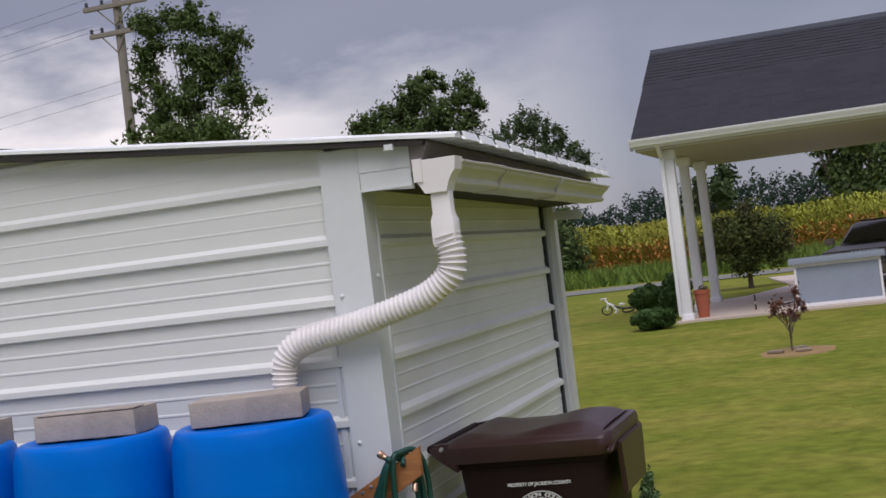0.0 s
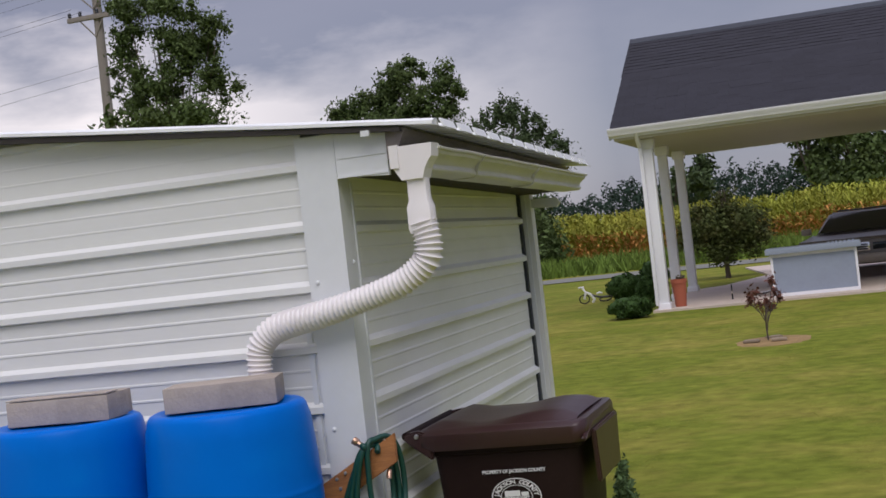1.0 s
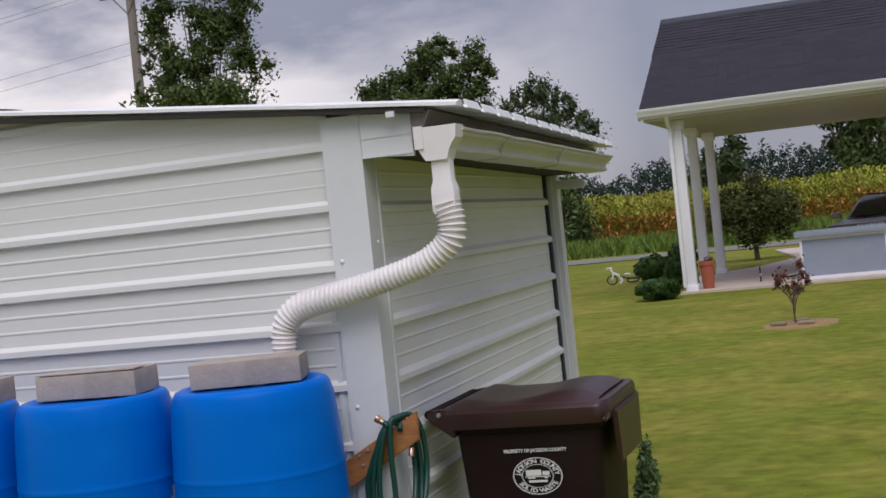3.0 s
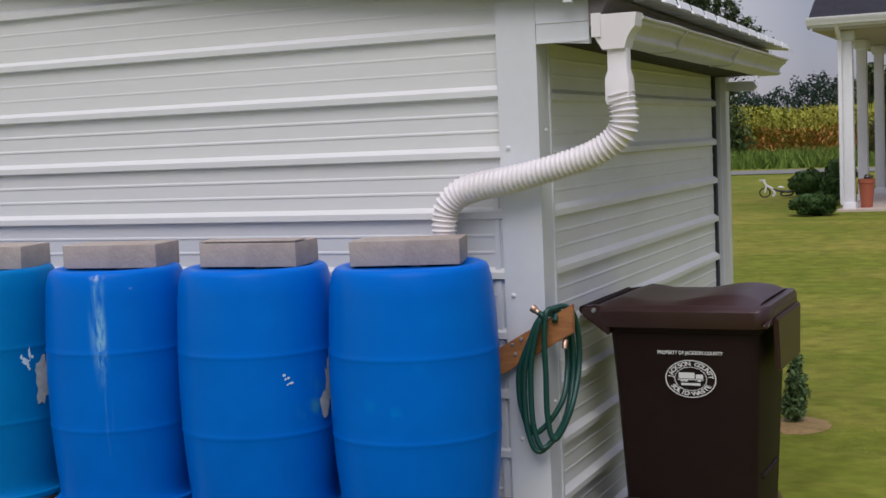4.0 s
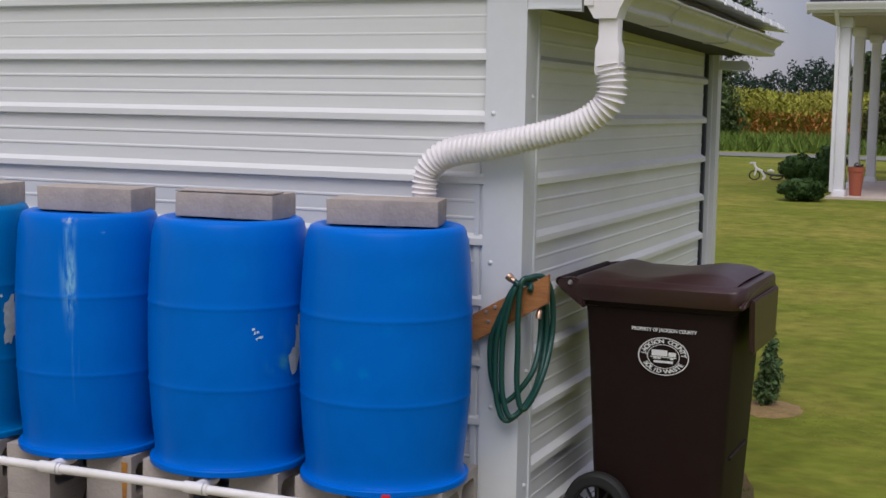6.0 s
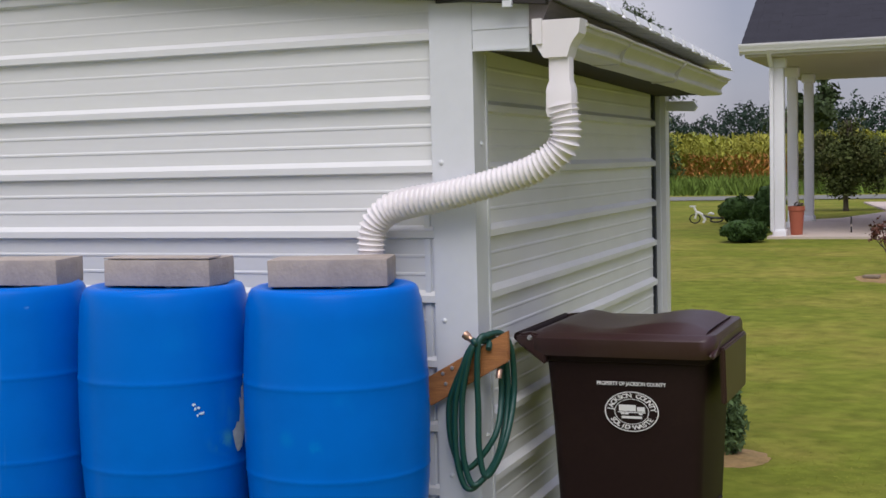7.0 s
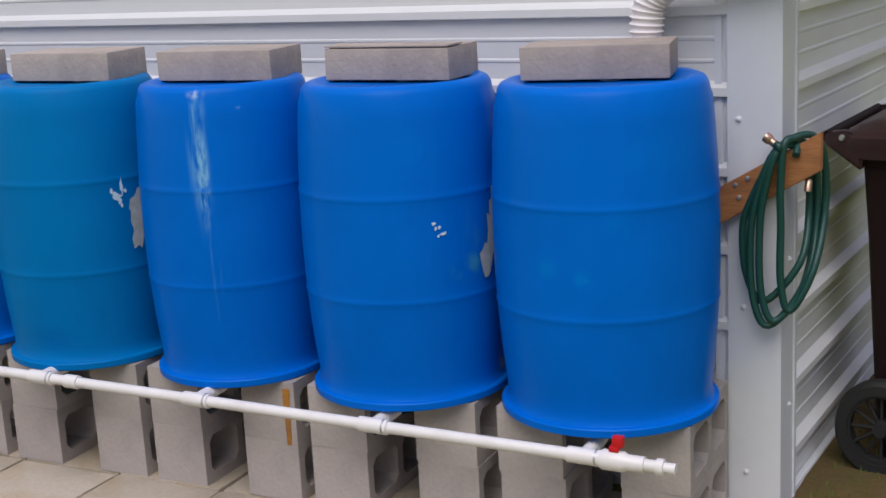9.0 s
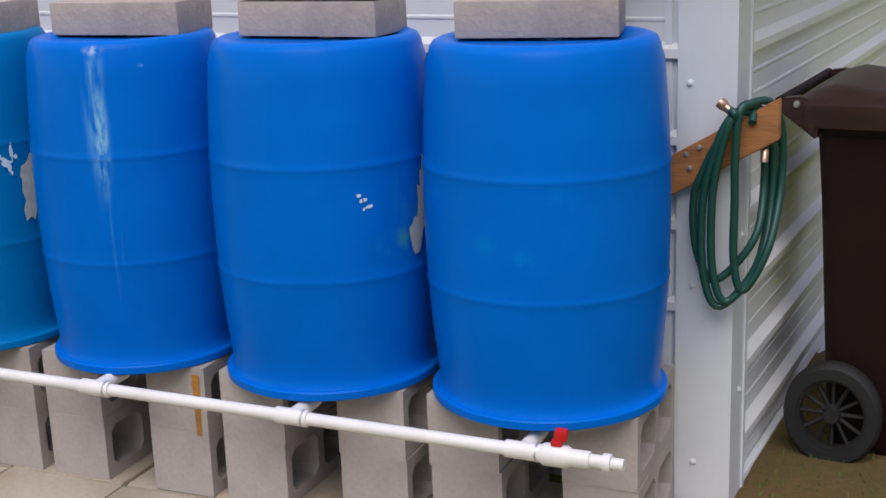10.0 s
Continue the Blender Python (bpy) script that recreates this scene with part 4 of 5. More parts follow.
def refuse_bin():
    b = thing("refuse_bin", BIN, "dark brown wheeled refuse bin standing by the shed wall", "bin")
    # body: tapering, x is its depth, y its width
    def ring(bm, z, xa, xb, w, r=0.05):
        vs = []
        for cx, cy, a0 in ((xb - r, w - r, 0), (xa + r, w - r, 90), (xa + r, -w + r, 180), (xb - r, -w + r, 270)):
            for k in range(4):
                a = radians(a0 + 30 * k)
                vs.append(bm.verts.new((cx + r * math.cos(a), cy + r * math.sin(a), z)))
        return vs

    def loft(rings, bm, cap=True):
        for a, c in zip(rings, rings[1:]):
            k = len(a)
            for i in range(k):
                bm.faces.new((a[i], a[(i + 1) % k], c[(i + 1) % k], c[i]))
        if cap:
            bm.faces.new(rings[0])
            bm.faces.new(rings[-1])

    bm = bmesh.new()
    loft([ring(bm, 0.0, -0.20, 0.26, 0.215), ring(bm, 0.03, -0.225, 0.285, 0.235), ring(bm, 0.20, -0.245, 0.298, 0.245), ring(bm, 0.70, -0.27, 0.325, 0.275), ring(bm, 0.90, -0.285, 0.338, 0.287),
          ring(bm, 0.905, -0.30, 0.352, 0.300), ring(bm, 0.955, -0.305, 0.356, 0.303)], bm)
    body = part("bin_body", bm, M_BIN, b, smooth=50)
    part("grab_bar", tube([(0.296, -0.16, 0.36), (0.310, -0.15, 0.36), (0.310, 0.15, 0.36), (0.296, 0.16, 0.36)], 0.008, 8), M_BIN, body)
    # lid: overhanging, raised panel, deep front lip
    bm = bmesh.new()
    loft([ring(bm, 0.925, -0.325, 0.374, 0.325, 0.06), ring(bm, 0.945, -0.345, 0.383, 0.333, 0.06), ring(bm, 0.985, -0.345, 0.383, 0.333, 0.06), ring(bm, 1.002, -0.325, 0.378, 0.315, 0.06)], bm)
    lid = part("lid", bm, M_LID, b, "brown lid, its sheen partly in a lighter colour", smooth=45)
    bm = bmesh.new()
    rows = []
    for i in range(13):
        u = i / 12
        x = -0.30 + 0.64 * u
        crown = 0.016 + 0.016 * u * u + 0.010 * math.cos(u * 8.5)
        rows.append([bm.verts.new((x, y, 1.0 + (crown if abs(y) < 0.2 else 0.0 if abs(y) > 0.25 else crown * 0.9) * (1.0 if 0.02 < u < 0.97 else 0.35))) for y in (-0.28, -0.235, -0.19, -0.06, 0.06, 0.19, 0.235, 0.28)])
    for a, c in zip(rows, rows[1:]):
        for q in range(7):
            bm.faces.new((a[q], a[q + 1], c[q + 1], c[q]))
    for v in bm.verts:
        if v.co.z > 1.004:
            v.co.z += 0.005 * noise.noise(v.co * 7)
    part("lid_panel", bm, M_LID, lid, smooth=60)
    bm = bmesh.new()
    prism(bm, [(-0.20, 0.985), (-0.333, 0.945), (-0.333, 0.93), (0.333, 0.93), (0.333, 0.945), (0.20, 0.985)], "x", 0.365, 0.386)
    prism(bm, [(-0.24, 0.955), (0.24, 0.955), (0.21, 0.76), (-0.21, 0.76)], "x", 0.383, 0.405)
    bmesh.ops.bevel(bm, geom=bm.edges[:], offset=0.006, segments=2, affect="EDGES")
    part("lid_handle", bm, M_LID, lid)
    # hinge handles at the back
    for s in (-1, 1):
        bm = bmesh.new()
        prism(bm, [(-0.27, 0.89), (-0.385, 0.965), (-0.395, 0.982), (-0.375, 0.998), (-0.32, 1.004), (-0.27, 0.985)], "y", s * 0.30 - 0.025, s * 0.30 + 0.025)
        bmesh.ops.bevel(bm, geom=bm.edges[:], offset=0.008, segments=2, affect="EDGES")
        part("hinge_arm", bm, M_LID, b)
    part("push_handle", tube([(-0.385, -0.31, 0.985), (-0.385, 0.31, 0.985)], 0.016, 12), M_BIN, b)
    part("hinge_pin", lathe([(0.0, 0.012), (0.008, 0.01), (0.010, 0.0)], 10), M_STEEL, b).matrix_basis = pose(-0.33, -0.326, 0.985, 90, 0, 0)
    for s in (-1, 1):
        w = part("wheel", lathe([(0.106, -0.030), (0.136, -0.030), (0.146, -0.020), (0.149, 0.0), (0.146, 0.020), (0.136, 0.030), (0.106, 0.030), (0.106, -0.030)], 44), M_RUBBER, b, "black rubber tyre")
        w.matrix_basis = pose(-0.20, s * 0.285, 0.135, 90, 0, 0)
        bm = lathe([(0.0, 0.026), (0.022, 0.026), (0.026, 0.012), (0.028, -0.012), (0.0, -0.012)], 20)
        lathe([(0.097, 0.022), (0.109, 0.022), (0.109, -0.022), (0.097, -0.022), (0.097, 0.022)], 36, bm)
        for k in range(12):
            a = 2 * math.pi * k / 12
            p, q = Vector((0.024 * math.cos(a), 0.024 * math.sin(a), 0)), Vector((0.10 * math.cos(a), 0.10 * math.sin(a), 0))
            tube([p, q], 0.006, 6, bm)
        rim = part("rim", bm, M_RUBBER, w, "dark plastic spoked rim")
    part("axle", tube([(-0.20, -0.27, 0.135), (-0.20, 0.27, 0.135)], 0.012, 10), M_STEEL, b)
    # county print on the side
    face = pose(0.058, -0.2825, 0.737, 90 + 3.2, 0, 0)
    pr = part("print_backing", boxed(-0.0005, 0.0005, -0.0005, 0.0005, 0, 0.0003), M_WHITEINK, body)
    pr.matrix_basis = face
    t1 = text_mesh("PROPERTY OF JACKSON COUNTY", 0.0173, "printed_line", M_WHITEINK, body, face @ pose(0, 0.095, 0.0035))
    badge = part("badge", lathe([(0.086, 0.0), (0.090, 0.0), (0.090, 0.0012), (0.086, 0.0012), (0.086, 0.0)], 48), M_WHITEINK, body, "round white printed badge")
    badge.matrix_basis = face @ pose(0, 0.0, 0.003) @ Matrix.Diagonal((1.17, 0.77, 1, 1))
    inner = part("badge_ring", lathe([(0.055, 0.0), (0.0575, 0.0), (0.0575, 0.001), (0.055, 0.001), (0.055, 0.0)], 48), M_WHITEINK, badge)
    for word, mid, sgn in (("JACKSON COUNTY", 90, -1), ("SOLID WASTE", -90, 1)):
        for k, ch in enumerate(word):
            if ch == " ":
                continue
            step = 12.5 if sgn < 0 else 12.0
            a = mid + sgn * (k - (len(word) - 1) / 2) * step
            rr = 0.0715
            text_mesh(ch, 0.026, "letter", M_WHITEINK, badge, pose(rr * math.cos(radians(a)), rr * math.sin(radians(a)), 0.0005, 0, 0, a - 90 if sgn < 0 else a + 90))
    bm = boxed(-0.042, 0.014, 0.002, 0.030, 0, 0.001)
    box(bm, 0.018, 0.044, 0.002, 0.022, 0, 0.001)
    box(bm, -0.046, 0.046, -0.005, -0.001, 0, 0.001)
    for k in (-0.030, -0.016, 0.030):
        box(bm, k - 0.006, k + 0.006, -0.013, -0.006, 0, 0.001)
    part("truck_print", bm, M_WHITEINK, badge)
    part("number_bar", boxed(-0.034, 0.034, -0.031, -0.020, 0, 0.001), M_WHITEINK, badge)


refuse_bin()


# ---- pavers and bare soil along the wall ----
def pavers():
    p = thing("pavement", pose(-0.33, -0.28, 0, 0, 0, ROW_TURN), "row of square concrete pavers with earth-stained joints", "pavement", kind="structure")
    src = None
    for i in range(9):
        for j in (-1, 0):
            bm = None
            if src is None:
                bm = boxed(-0.2, 0.2, -0.2, 0.2, -0.05, 0.0, 0.006)
                src = part("paver", bm, M_PAVER, p)
                ob = src
            else:
                ob = new("paver", src.data)
                ob.parent = p
            ob.matrix_basis = pose(0.12 - 0.408 * i, 0.02 + 0.408 * j + random.uniform(-0.004, 0.004), 0.016 + random.uniform(-0.002, 0.001), random.uniform(-0.4, 0.4), random.uniform(-0.4, 0.4), random.uniform(-0.6, 0.6))


def patch(name, cx, cy, rx, ry, lift, material, label, rag=0.25, seed=0):
    """A ragged flat patch of another ground, just above the lawn."""
    verts, faces = [(cx, cy, land(cx, cy) + lift)], []
    n, rings = 48, 5
    for k in range(1, rings + 1):
        for i in range(n):
            a = 2 * math.pi * i / n
            f = (k / rings) * (1 + (rag * noise.noise((3 * math.cos(a) + seed, 3 * math.sin(a), seed)) + 0.4 * rag * noise.noise((9 * math.cos(a), 9 * math.sin(a), seed)) if k == rings else 0))
            x, y = cx + rx * f * math.cos(a), cy + ry * f * math.sin(a)
            verts.append((x, y, land(x, y) + lift * (1 if k < rings else 0.2)))
    for i in range(n):
        faces.append((0, 1 + i, 1 + (i + 1) % n))
        for k in range(rings - 1):
            a, b = 1 + k * n, 1 + (k + 1) * n
            faces.append((a + i, b + i, b + (i + 1) % n, a + (i + 1) % n))
    return tagged(raw(name, verts, faces, material, smooth=True), label, "ground", kind="structure")


pavers()
patch("soil_strip", 0.26, 0.75, 0.44, 0.95, 0.022, M_DIRT, "bare damp soil beside the shed wall", 0.35, 2)
patch("soil_patch", -2.2, -1.24, 1.9, 0.36, 0.008, M_DIRT, "worn brown earth in front of the pavers", 0.3, 5)


# ---- grass, leaves, trees ----
def blades(name, spots, height, width, material, label, seed=1, category="grass", bend=0.35):
    """Upright blades at the spots (x, y, z): stuff."""
    rng = np.random.default_rng(seed)
    n = len(spots)
    sp = np.array(spots)
    a = rng.uniform(0, 2 * np.pi, n)
    h = height * rng.uniform(0.5, 1.25, n)
    lean = rng.normal(0, bend, (n, 2)) * h[:, None]
    dx, dy = np.cos(a) * width / 2, np.sin(a) * width / 2
    v = np.zeros((n, 3, 3))
    v[:, 0] = sp + np.c_[-dx, -dy, np.zeros(n)]
    v[:, 1] = sp + np.c_[dx, dy, np.zeros(n)]
    v[:, 2] = sp + np.c_[lean, h]
    faces = np.arange(3 * n).reshape(-1, 3)
    return tagged(raw(name, v.reshape(-1, 3).tolist(), faces.tolist(), material), label, category, kind="stuff")


def lawn():
    rng = np.random.default_rng(7)
    spots = []
    while len(spots) < 120000:
        y = 0.2 + 13.5 * rng.random() ** 1.6
        x = -3.0 + 9.5 * rng.random()
        if x < 0.1 and y < SHED_BACK + 0.2:
            continue
        if x < 0.66 and y < 1.6 and rng.random() < 0.93:
            continue
        spots.append((x, y, land(x, y)))
    blades("lawn_grass", spots, 0.006, 0.007, M_GRASS, "short mown grass of mixed green and straw blades", 3, bend=3.0)
    spots = []
    for i in range(5000):
        x, y = rng.uniform(-4.2, 1.2), rng.uniform(-3.2, -1.05)
        spots.append((x, y, 0.0))
    blades("verge_grass", spots, 0.03, 0.008, M_GRASS, "thin grass in front of the pavers", 4)
    spots = []
    for i in range(500):
        x, y = rng.uniform(0.05, 0.65), rng.uniform(0.0, 1.4)
        spots.append((x, y, land(x, y) + 0.02))
    blades("weed_sprigs", spots, 0.022, 0.006, M_WEED, "small weeds in the bare soil", 5, "weeds")


def leaf_cloud(name, blobs, count, size, material, parent, seed, shell=0.55, label=""):
    """Small leaf cards scattered through a set of ellipsoids (centre, radii), denser towards the skin."""
    rng = np.random.default_rng(seed)
    vol = np.array([b[1][0] * b[1][1] * b[1][2] for b in blobs]) ** 0.75
    pick = rng.choice(len(blobs), count, p=vol / vol.sum())
    c = np.array([b[0] for b in blobs])[pick]
    r = np.array([b[1] for b in blobs])[pick]
    d = rng.normal(size=(count, 3))
    d /= np.linalg.norm(d, axis=1)[:, None]
    rad = (shell + (1 - shell) * rng.random(count) ** 0.7) * (1 + 0.22 * np.sin(d[:, 0] * 7 + pick) * np.cos(d[:, 2] * 6 + pick * 2))
    if shell < 0.3:
        rad = np.minimum(np.abs(rng.normal(0.0, 0.62, count)) + 0.05, 1.3)
    p = c + d * r * rad[:, None]
    nrm = d + rng.normal(0, 0.8, (count, 3))
    nrm /= np.linalg.norm(nrm, axis=1)[:, None]
    u = np.cross(nrm, rng.normal(size=(count, 3)))
    u /= np.linalg.norm(u, axis=1)[:, None]
    w = np.cross(nrm, u)
    s = size * rng.uniform(0.55, 1.35, count)[:, None]
    quad = np.stack([p - u * s, p - w * s * 0.45, p + u * s, p + w * s * 0.45], 1)
    faces = np.arange(4 * count).reshape(-1, 4)
    return raw(name, quad.reshape(-1, 3).tolist(), faces.tolist(), material, parent, label)


def tree(x, y, height, blobs, count, leaf, material, label, trunk_r, seed, category="tree", base=None, name="tree", stems=1, fork=0.35, limbs=None):
    """Tapered trunk, limbs reaching into the crown, and a crown of many leaves. Blobs are relative to the foot."""
    z = land(x, y) if base is None else base
    t = thing(name, pose(x, y, z), label, category)
    rng = random.Random(seed)
    bm = bmesh.new()
    for sidx in range(stems):
        lean = Vector((rng.uniform(-0.03, 0.03) * stems, rng.uniform(-0.03, 0.03), 0))
        top = Vector((lean.x * height, lean.y * height, height * 0.85))
        way = spline([(0.02 * sidx, 0, -0.1), top * 0.3, top * 0.65 + Vector((rng.uniform(-0.05, 0.05) * height, 0, 0)), top], 6)
        m = len(way)
        tube(way, lambda i: trunk_r * (1 - 0.85 * i / m), 8, bm)
    part("trunk", bm, M_BARK, t)
    for c, r in limbs or blobs:
        c = Vector(c)
        foot = Vector((0, 0, max(height * fork * rng.uniform(0.7, 1.3), 0.02)))
        if foot.z > c.z:
            foot.z = c.z * 0.6
        mid = foot.lerp(c, 0.55) + Vector((rng.uniform(-0.1, 0.1) * r[0], rng.uniform(-0.1, 0.1) * r[1], 0.1 * r[2]))
        way = spline([foot, mid, c + Vector((0, 0, r[2] * 0.3))], 5)
        part("limb", tube(way, lambda i: trunk_r * (0.16 if limbs else 0.42) * (1 - 0.08 * i), 6), M_BARK, t)
    leaf_cloud("crown", blobs, count, leaf, material, t, seed, 0.25)
    return t


def ragged(lobes, per, size, seed):
    """Break each lobe of a crown into small sprays of leaves with gaps between them."""
    rng = random.Random(seed)
    out = []
    for c, r in lobes:
        for k in range(per):
            d = Vector((rng.gauss(0, 1), rng.gauss(0, 1), rng.gauss(0, 1))).normalized() * rng.uniform(0.2, 1.08)
            q = size * rng.uniform(0.55, 1.2)
            out.append(((c[0] + d.x * r[0], c[1] + d.y * r[1], c[2] + d.z * r[2]), (r[0] * q, r[1] * q, r[2] * q * rng.uniform(0.7, 1.3))))
    return out


def puffs(n, spread, low, high, size, seed, taper=0.5):
    """Centres and radii of a ragged crown."""
    rng = random.Random(seed)
    out = []
    for i in range(n):
        f = (i + 0.5) / n
        z = low + (high - low) * f
        w = spread * (1 - taper * abs(f - 0.4) * 1.4)
        a = rng.uniform(0, 2 * math.pi)
        d = w * rng.uniform(0.2, 0.85)
        s = size * rng.uniform(0.7, 1.25) * (1 - 0.4 * f)
        out.append(((d * math.cos(a), d * math.sin(a), z), (s, s, s * rng.uniform(0.75, 1.1))))
    return out


def trees():
    # broadleaf behind the shed
    lobes = [((-0.62, 0.0, 6.0), (0.28, 0.4, 0.28)), ((-0.33, 0.2, 6.1), (0.24, 0.3, 0.24)), ((-0.70, 0.1, 5.6), (0.28, 0.4, 0.30)), ((-0.74, 0.0, 5.2), (0.26, 0.3, 0.28)), ((-0.52, 0.0, 4.8), (0.32, 0.4, 0.30)),
             ((-0.60, 0.1, 4.4), (0.30, 0.4, 0.28)), ((0.20, 0.0, 5.85), (0.30, 0.4, 0.30)), ((0.20, 0.1, 6.15), (0.16, 0.2, 0.16)), ((0.65, 0.0, 5.7), (0.27, 0.3, 0.26)), ((0.88, 0.1, 5.45), (0.24, 0.3, 0.24)),
             ((0.15, 0.0, 5.3), (0.36, 0.4, 0.36)), ((0.62, 0.2, 5.2), (0.36, 0.4, 0.36)), ((0.33, 0.0, 4.85), (0.40, 0.4, 0.36)), ((-0.05, 0.0, 4.55), (0.30, 0.4, 0.30)), ((0.75, 0.0, 4.65), (0.30, 0.3, 0.28)),
             ((0.98, 0.1, 4.4), (0.26, 0.3, 0.24)), ((-0.95, 0.0, 5.0), (0.12, 0.1, 0.12)), ((-0.98, 0.0, 4.65), (0.11, 0.1, 0.11)), ((1.10, 0.0, 5.50), (0.14, 0.1, 0.14)), ((0.0, 0.0, 3.8), (0.9, 0.8, 0.45))]
    tree(-8.9, 15.5, 6.2, ragged(lobes, 12, 0.66, 17), 34000, 0.038, M_LEAF, "dense green broadleaf tree behind the shed", 0.12, 21, limbs=lobes)
    tree(-10.3, 16.0, 4.9, puffs(7, 0.7, 3.3, 4.5, 0.35, 12), 900, 0.08, M_LEAF, "sparse leafy sapling behind the shed roof", 0.05, 22)
    # oak and its neighbour across the field
    lobes = [((-2.95, 0, 8.9), (0.65, 1.0, 0.6)), ((-2.0, 0, 9.3), (0.75, 1.2, 0.7)), ((-0.85, 0.5, 9.6), (0.85, 1.2, 0.85)), ((0.35, 0, 10.1), (0.85, 1.2, 0.85)), ((0.25, 0, 10.85), (0.45, 0.6, 0.42)), ((1.1, 0, 11.1), (0.40, 0.6, 0.40)),
             ((1.6, 0, 10.6), (0.38, 0.6, 0.38)), ((2.2, 0, 9.3), (0.85, 1.2, 0.8)), ((2.8, 0, 9.95), (0.65, 0.9, 0.6)), ((3.4, 0, 9.4), (0.40, 0.6, 0.45)), ((0.95, 0, 8.9), (0.95, 1.3, 0.8)), ((-0.6, 0, 8.7), (0.9, 1.2, 0.7)),
             ((2.5, 0, 8.5), (0.9, 1.2, 0.7)), ((-2.2, 0, 8.3), (0.9, 1.2, 0.6)), ((0.2, 0, 7.4), (2.8, 2.4, 0.9))]
    tree(-19.7, 60, 11.2, ragged(lobes, 14, 0.60, 18), 34000, 0.105, M_LEAF, "broad dark oak beyond the shed", 0.35, 23, limbs=lobes)
    lobes = [((-1.75, 0, 7.2), (0.42, 0.6, 0.6)), ((-1.25, 0, 7.6), (0.30, 0.5, 0.7)), ((-0.6, 0, 7.8), (0.45, 0.6, 0.95)), ((0.0, 0, 7.7), (0.42, 0.6, 0.9)), ((0.7, 0, 7.3), (0.45, 0.6, 0.8)), ((1.4, 0, 6.9), (0.42, 0.6, 0.7)),
             ((2.0, 0, 6.3), (0.45, 0.6, 0.6)), ((2.5, 0, 5.8), (0.35, 0.5, 0.5)), ((0.0, 0, 6.2), (1.6, 1.2, 0.9)), ((0.6, 0, 4.8), (1.8, 1.4, 1.0))]
    tree(-13.8, 60, 8.6, ragged(lobes, 14, 0.60, 19), 20000, 0.09, M_LEAF_FAR, "feathery light green tree beyond the field", 0.2, 24, limbs=lobes)
    tree(-10.35, 48.5, 3.6, puffs(16, 1.1, 0.3, 3.0, 0.75, 15, 0.4), 7000, 0.10, M_LEAF, "dark leafy tree at the field's edge", 0.15, 25)
    # trees over the corn, seen under the porch roof
    for k, (x, y, h, w) in enumerate(((0.2, 72, 7.0, 2.2), (2.6, 70, 8.4, 3.0), (5.2, 74, 9.2, 3.4), (9.0, 72, 9.0, 3.2), (13.5, 74, 9.5, 3.6), (18.5, 76, 9.5, 3.8), (24.0, 74, 9.0, 3.6))):
        tree(x, y, h, puffs(16, w, 1.8, h * 0.93, w * 0.45, 40 + k, 0.4), 9000, 0.18, M_LEAF, "tall dark green tree behind the corn field", 0.22, 60 + k)
    tree(-9.5, 86, 5.5, puffs(10, 2.2, 1.5, 5.0, 1.1, 31, 0.5), 2500, 0.28, M_LEAF_FAR, "dark tree at the far field's edge", 0.2, 71)
    tree(-7.4, 84, 7.0, puffs(8, 1.0, 3.0, 6.6, 0.7, 32, 0.6), 1500, 0.25, M_LEAF_FAR, "thin tall tree at the far field's edge", 0.15, 72)
    # shrub tree beside the drive
    lobes = [((0, 0, 1.1), (0.72, 0.6, 0.66)), ((-0.55, 0, 1.12), (0.45, 0.4, 0.5)), ((0.55, 0.1, 1.1), (0.52, 0.45, 0.52)), ((0.15, 0, 1.72), (0.42, 0.4, 0.38)), ((-0.42, 0, 1.62), (0.35, 0.3, 0.32)), ((0.62, 0, 1.55), (0.32, 0.3, 0.30)), ((0.0, 0, 0.68), (0.42, 0.4, 0.34)), ((-0.80, 0, 0.95), (0.24, 0.2, 0.28))]
    lobes = [(c, (q[0], q[1], q[2] * 0.9)) for c, q in (((x, y, 0.1 + 0.82 * z), q) for (x, y, z), q in lobes)]
    tree(-0.97, 25.5, 2.3, ragged(lobes, 10, 0.62, 27), 20000, 0.046, M_MYRTLE, "rounded multi-stemmed shrub tree beside the drive", 0.05, 26, stems=4, fork=0.1, limbs=lobes)


def woods():
    rng = random.Random(9)
    blobs = []
    for i in range(80):
        x = -75 + 150 * i / 80
        h = 6.6 + 2.2 * noise.noise((x * 0.12, 0, 2)) + rng.uniform(-0.6, 0.6)
        blobs.append(((x, 150 + rng.uniform(-4, 4), 0.50 + h * 0.5), (2.6, 2.5, h * 0.55)))
    ob = leaf_cloud("far_woods", blobs, 90000, 0.24, M_HAZEWOOD, None, 90, 0.6)
    tagged(ob, "hazy line of far woods on the horizon", "woods", kind="stuff")


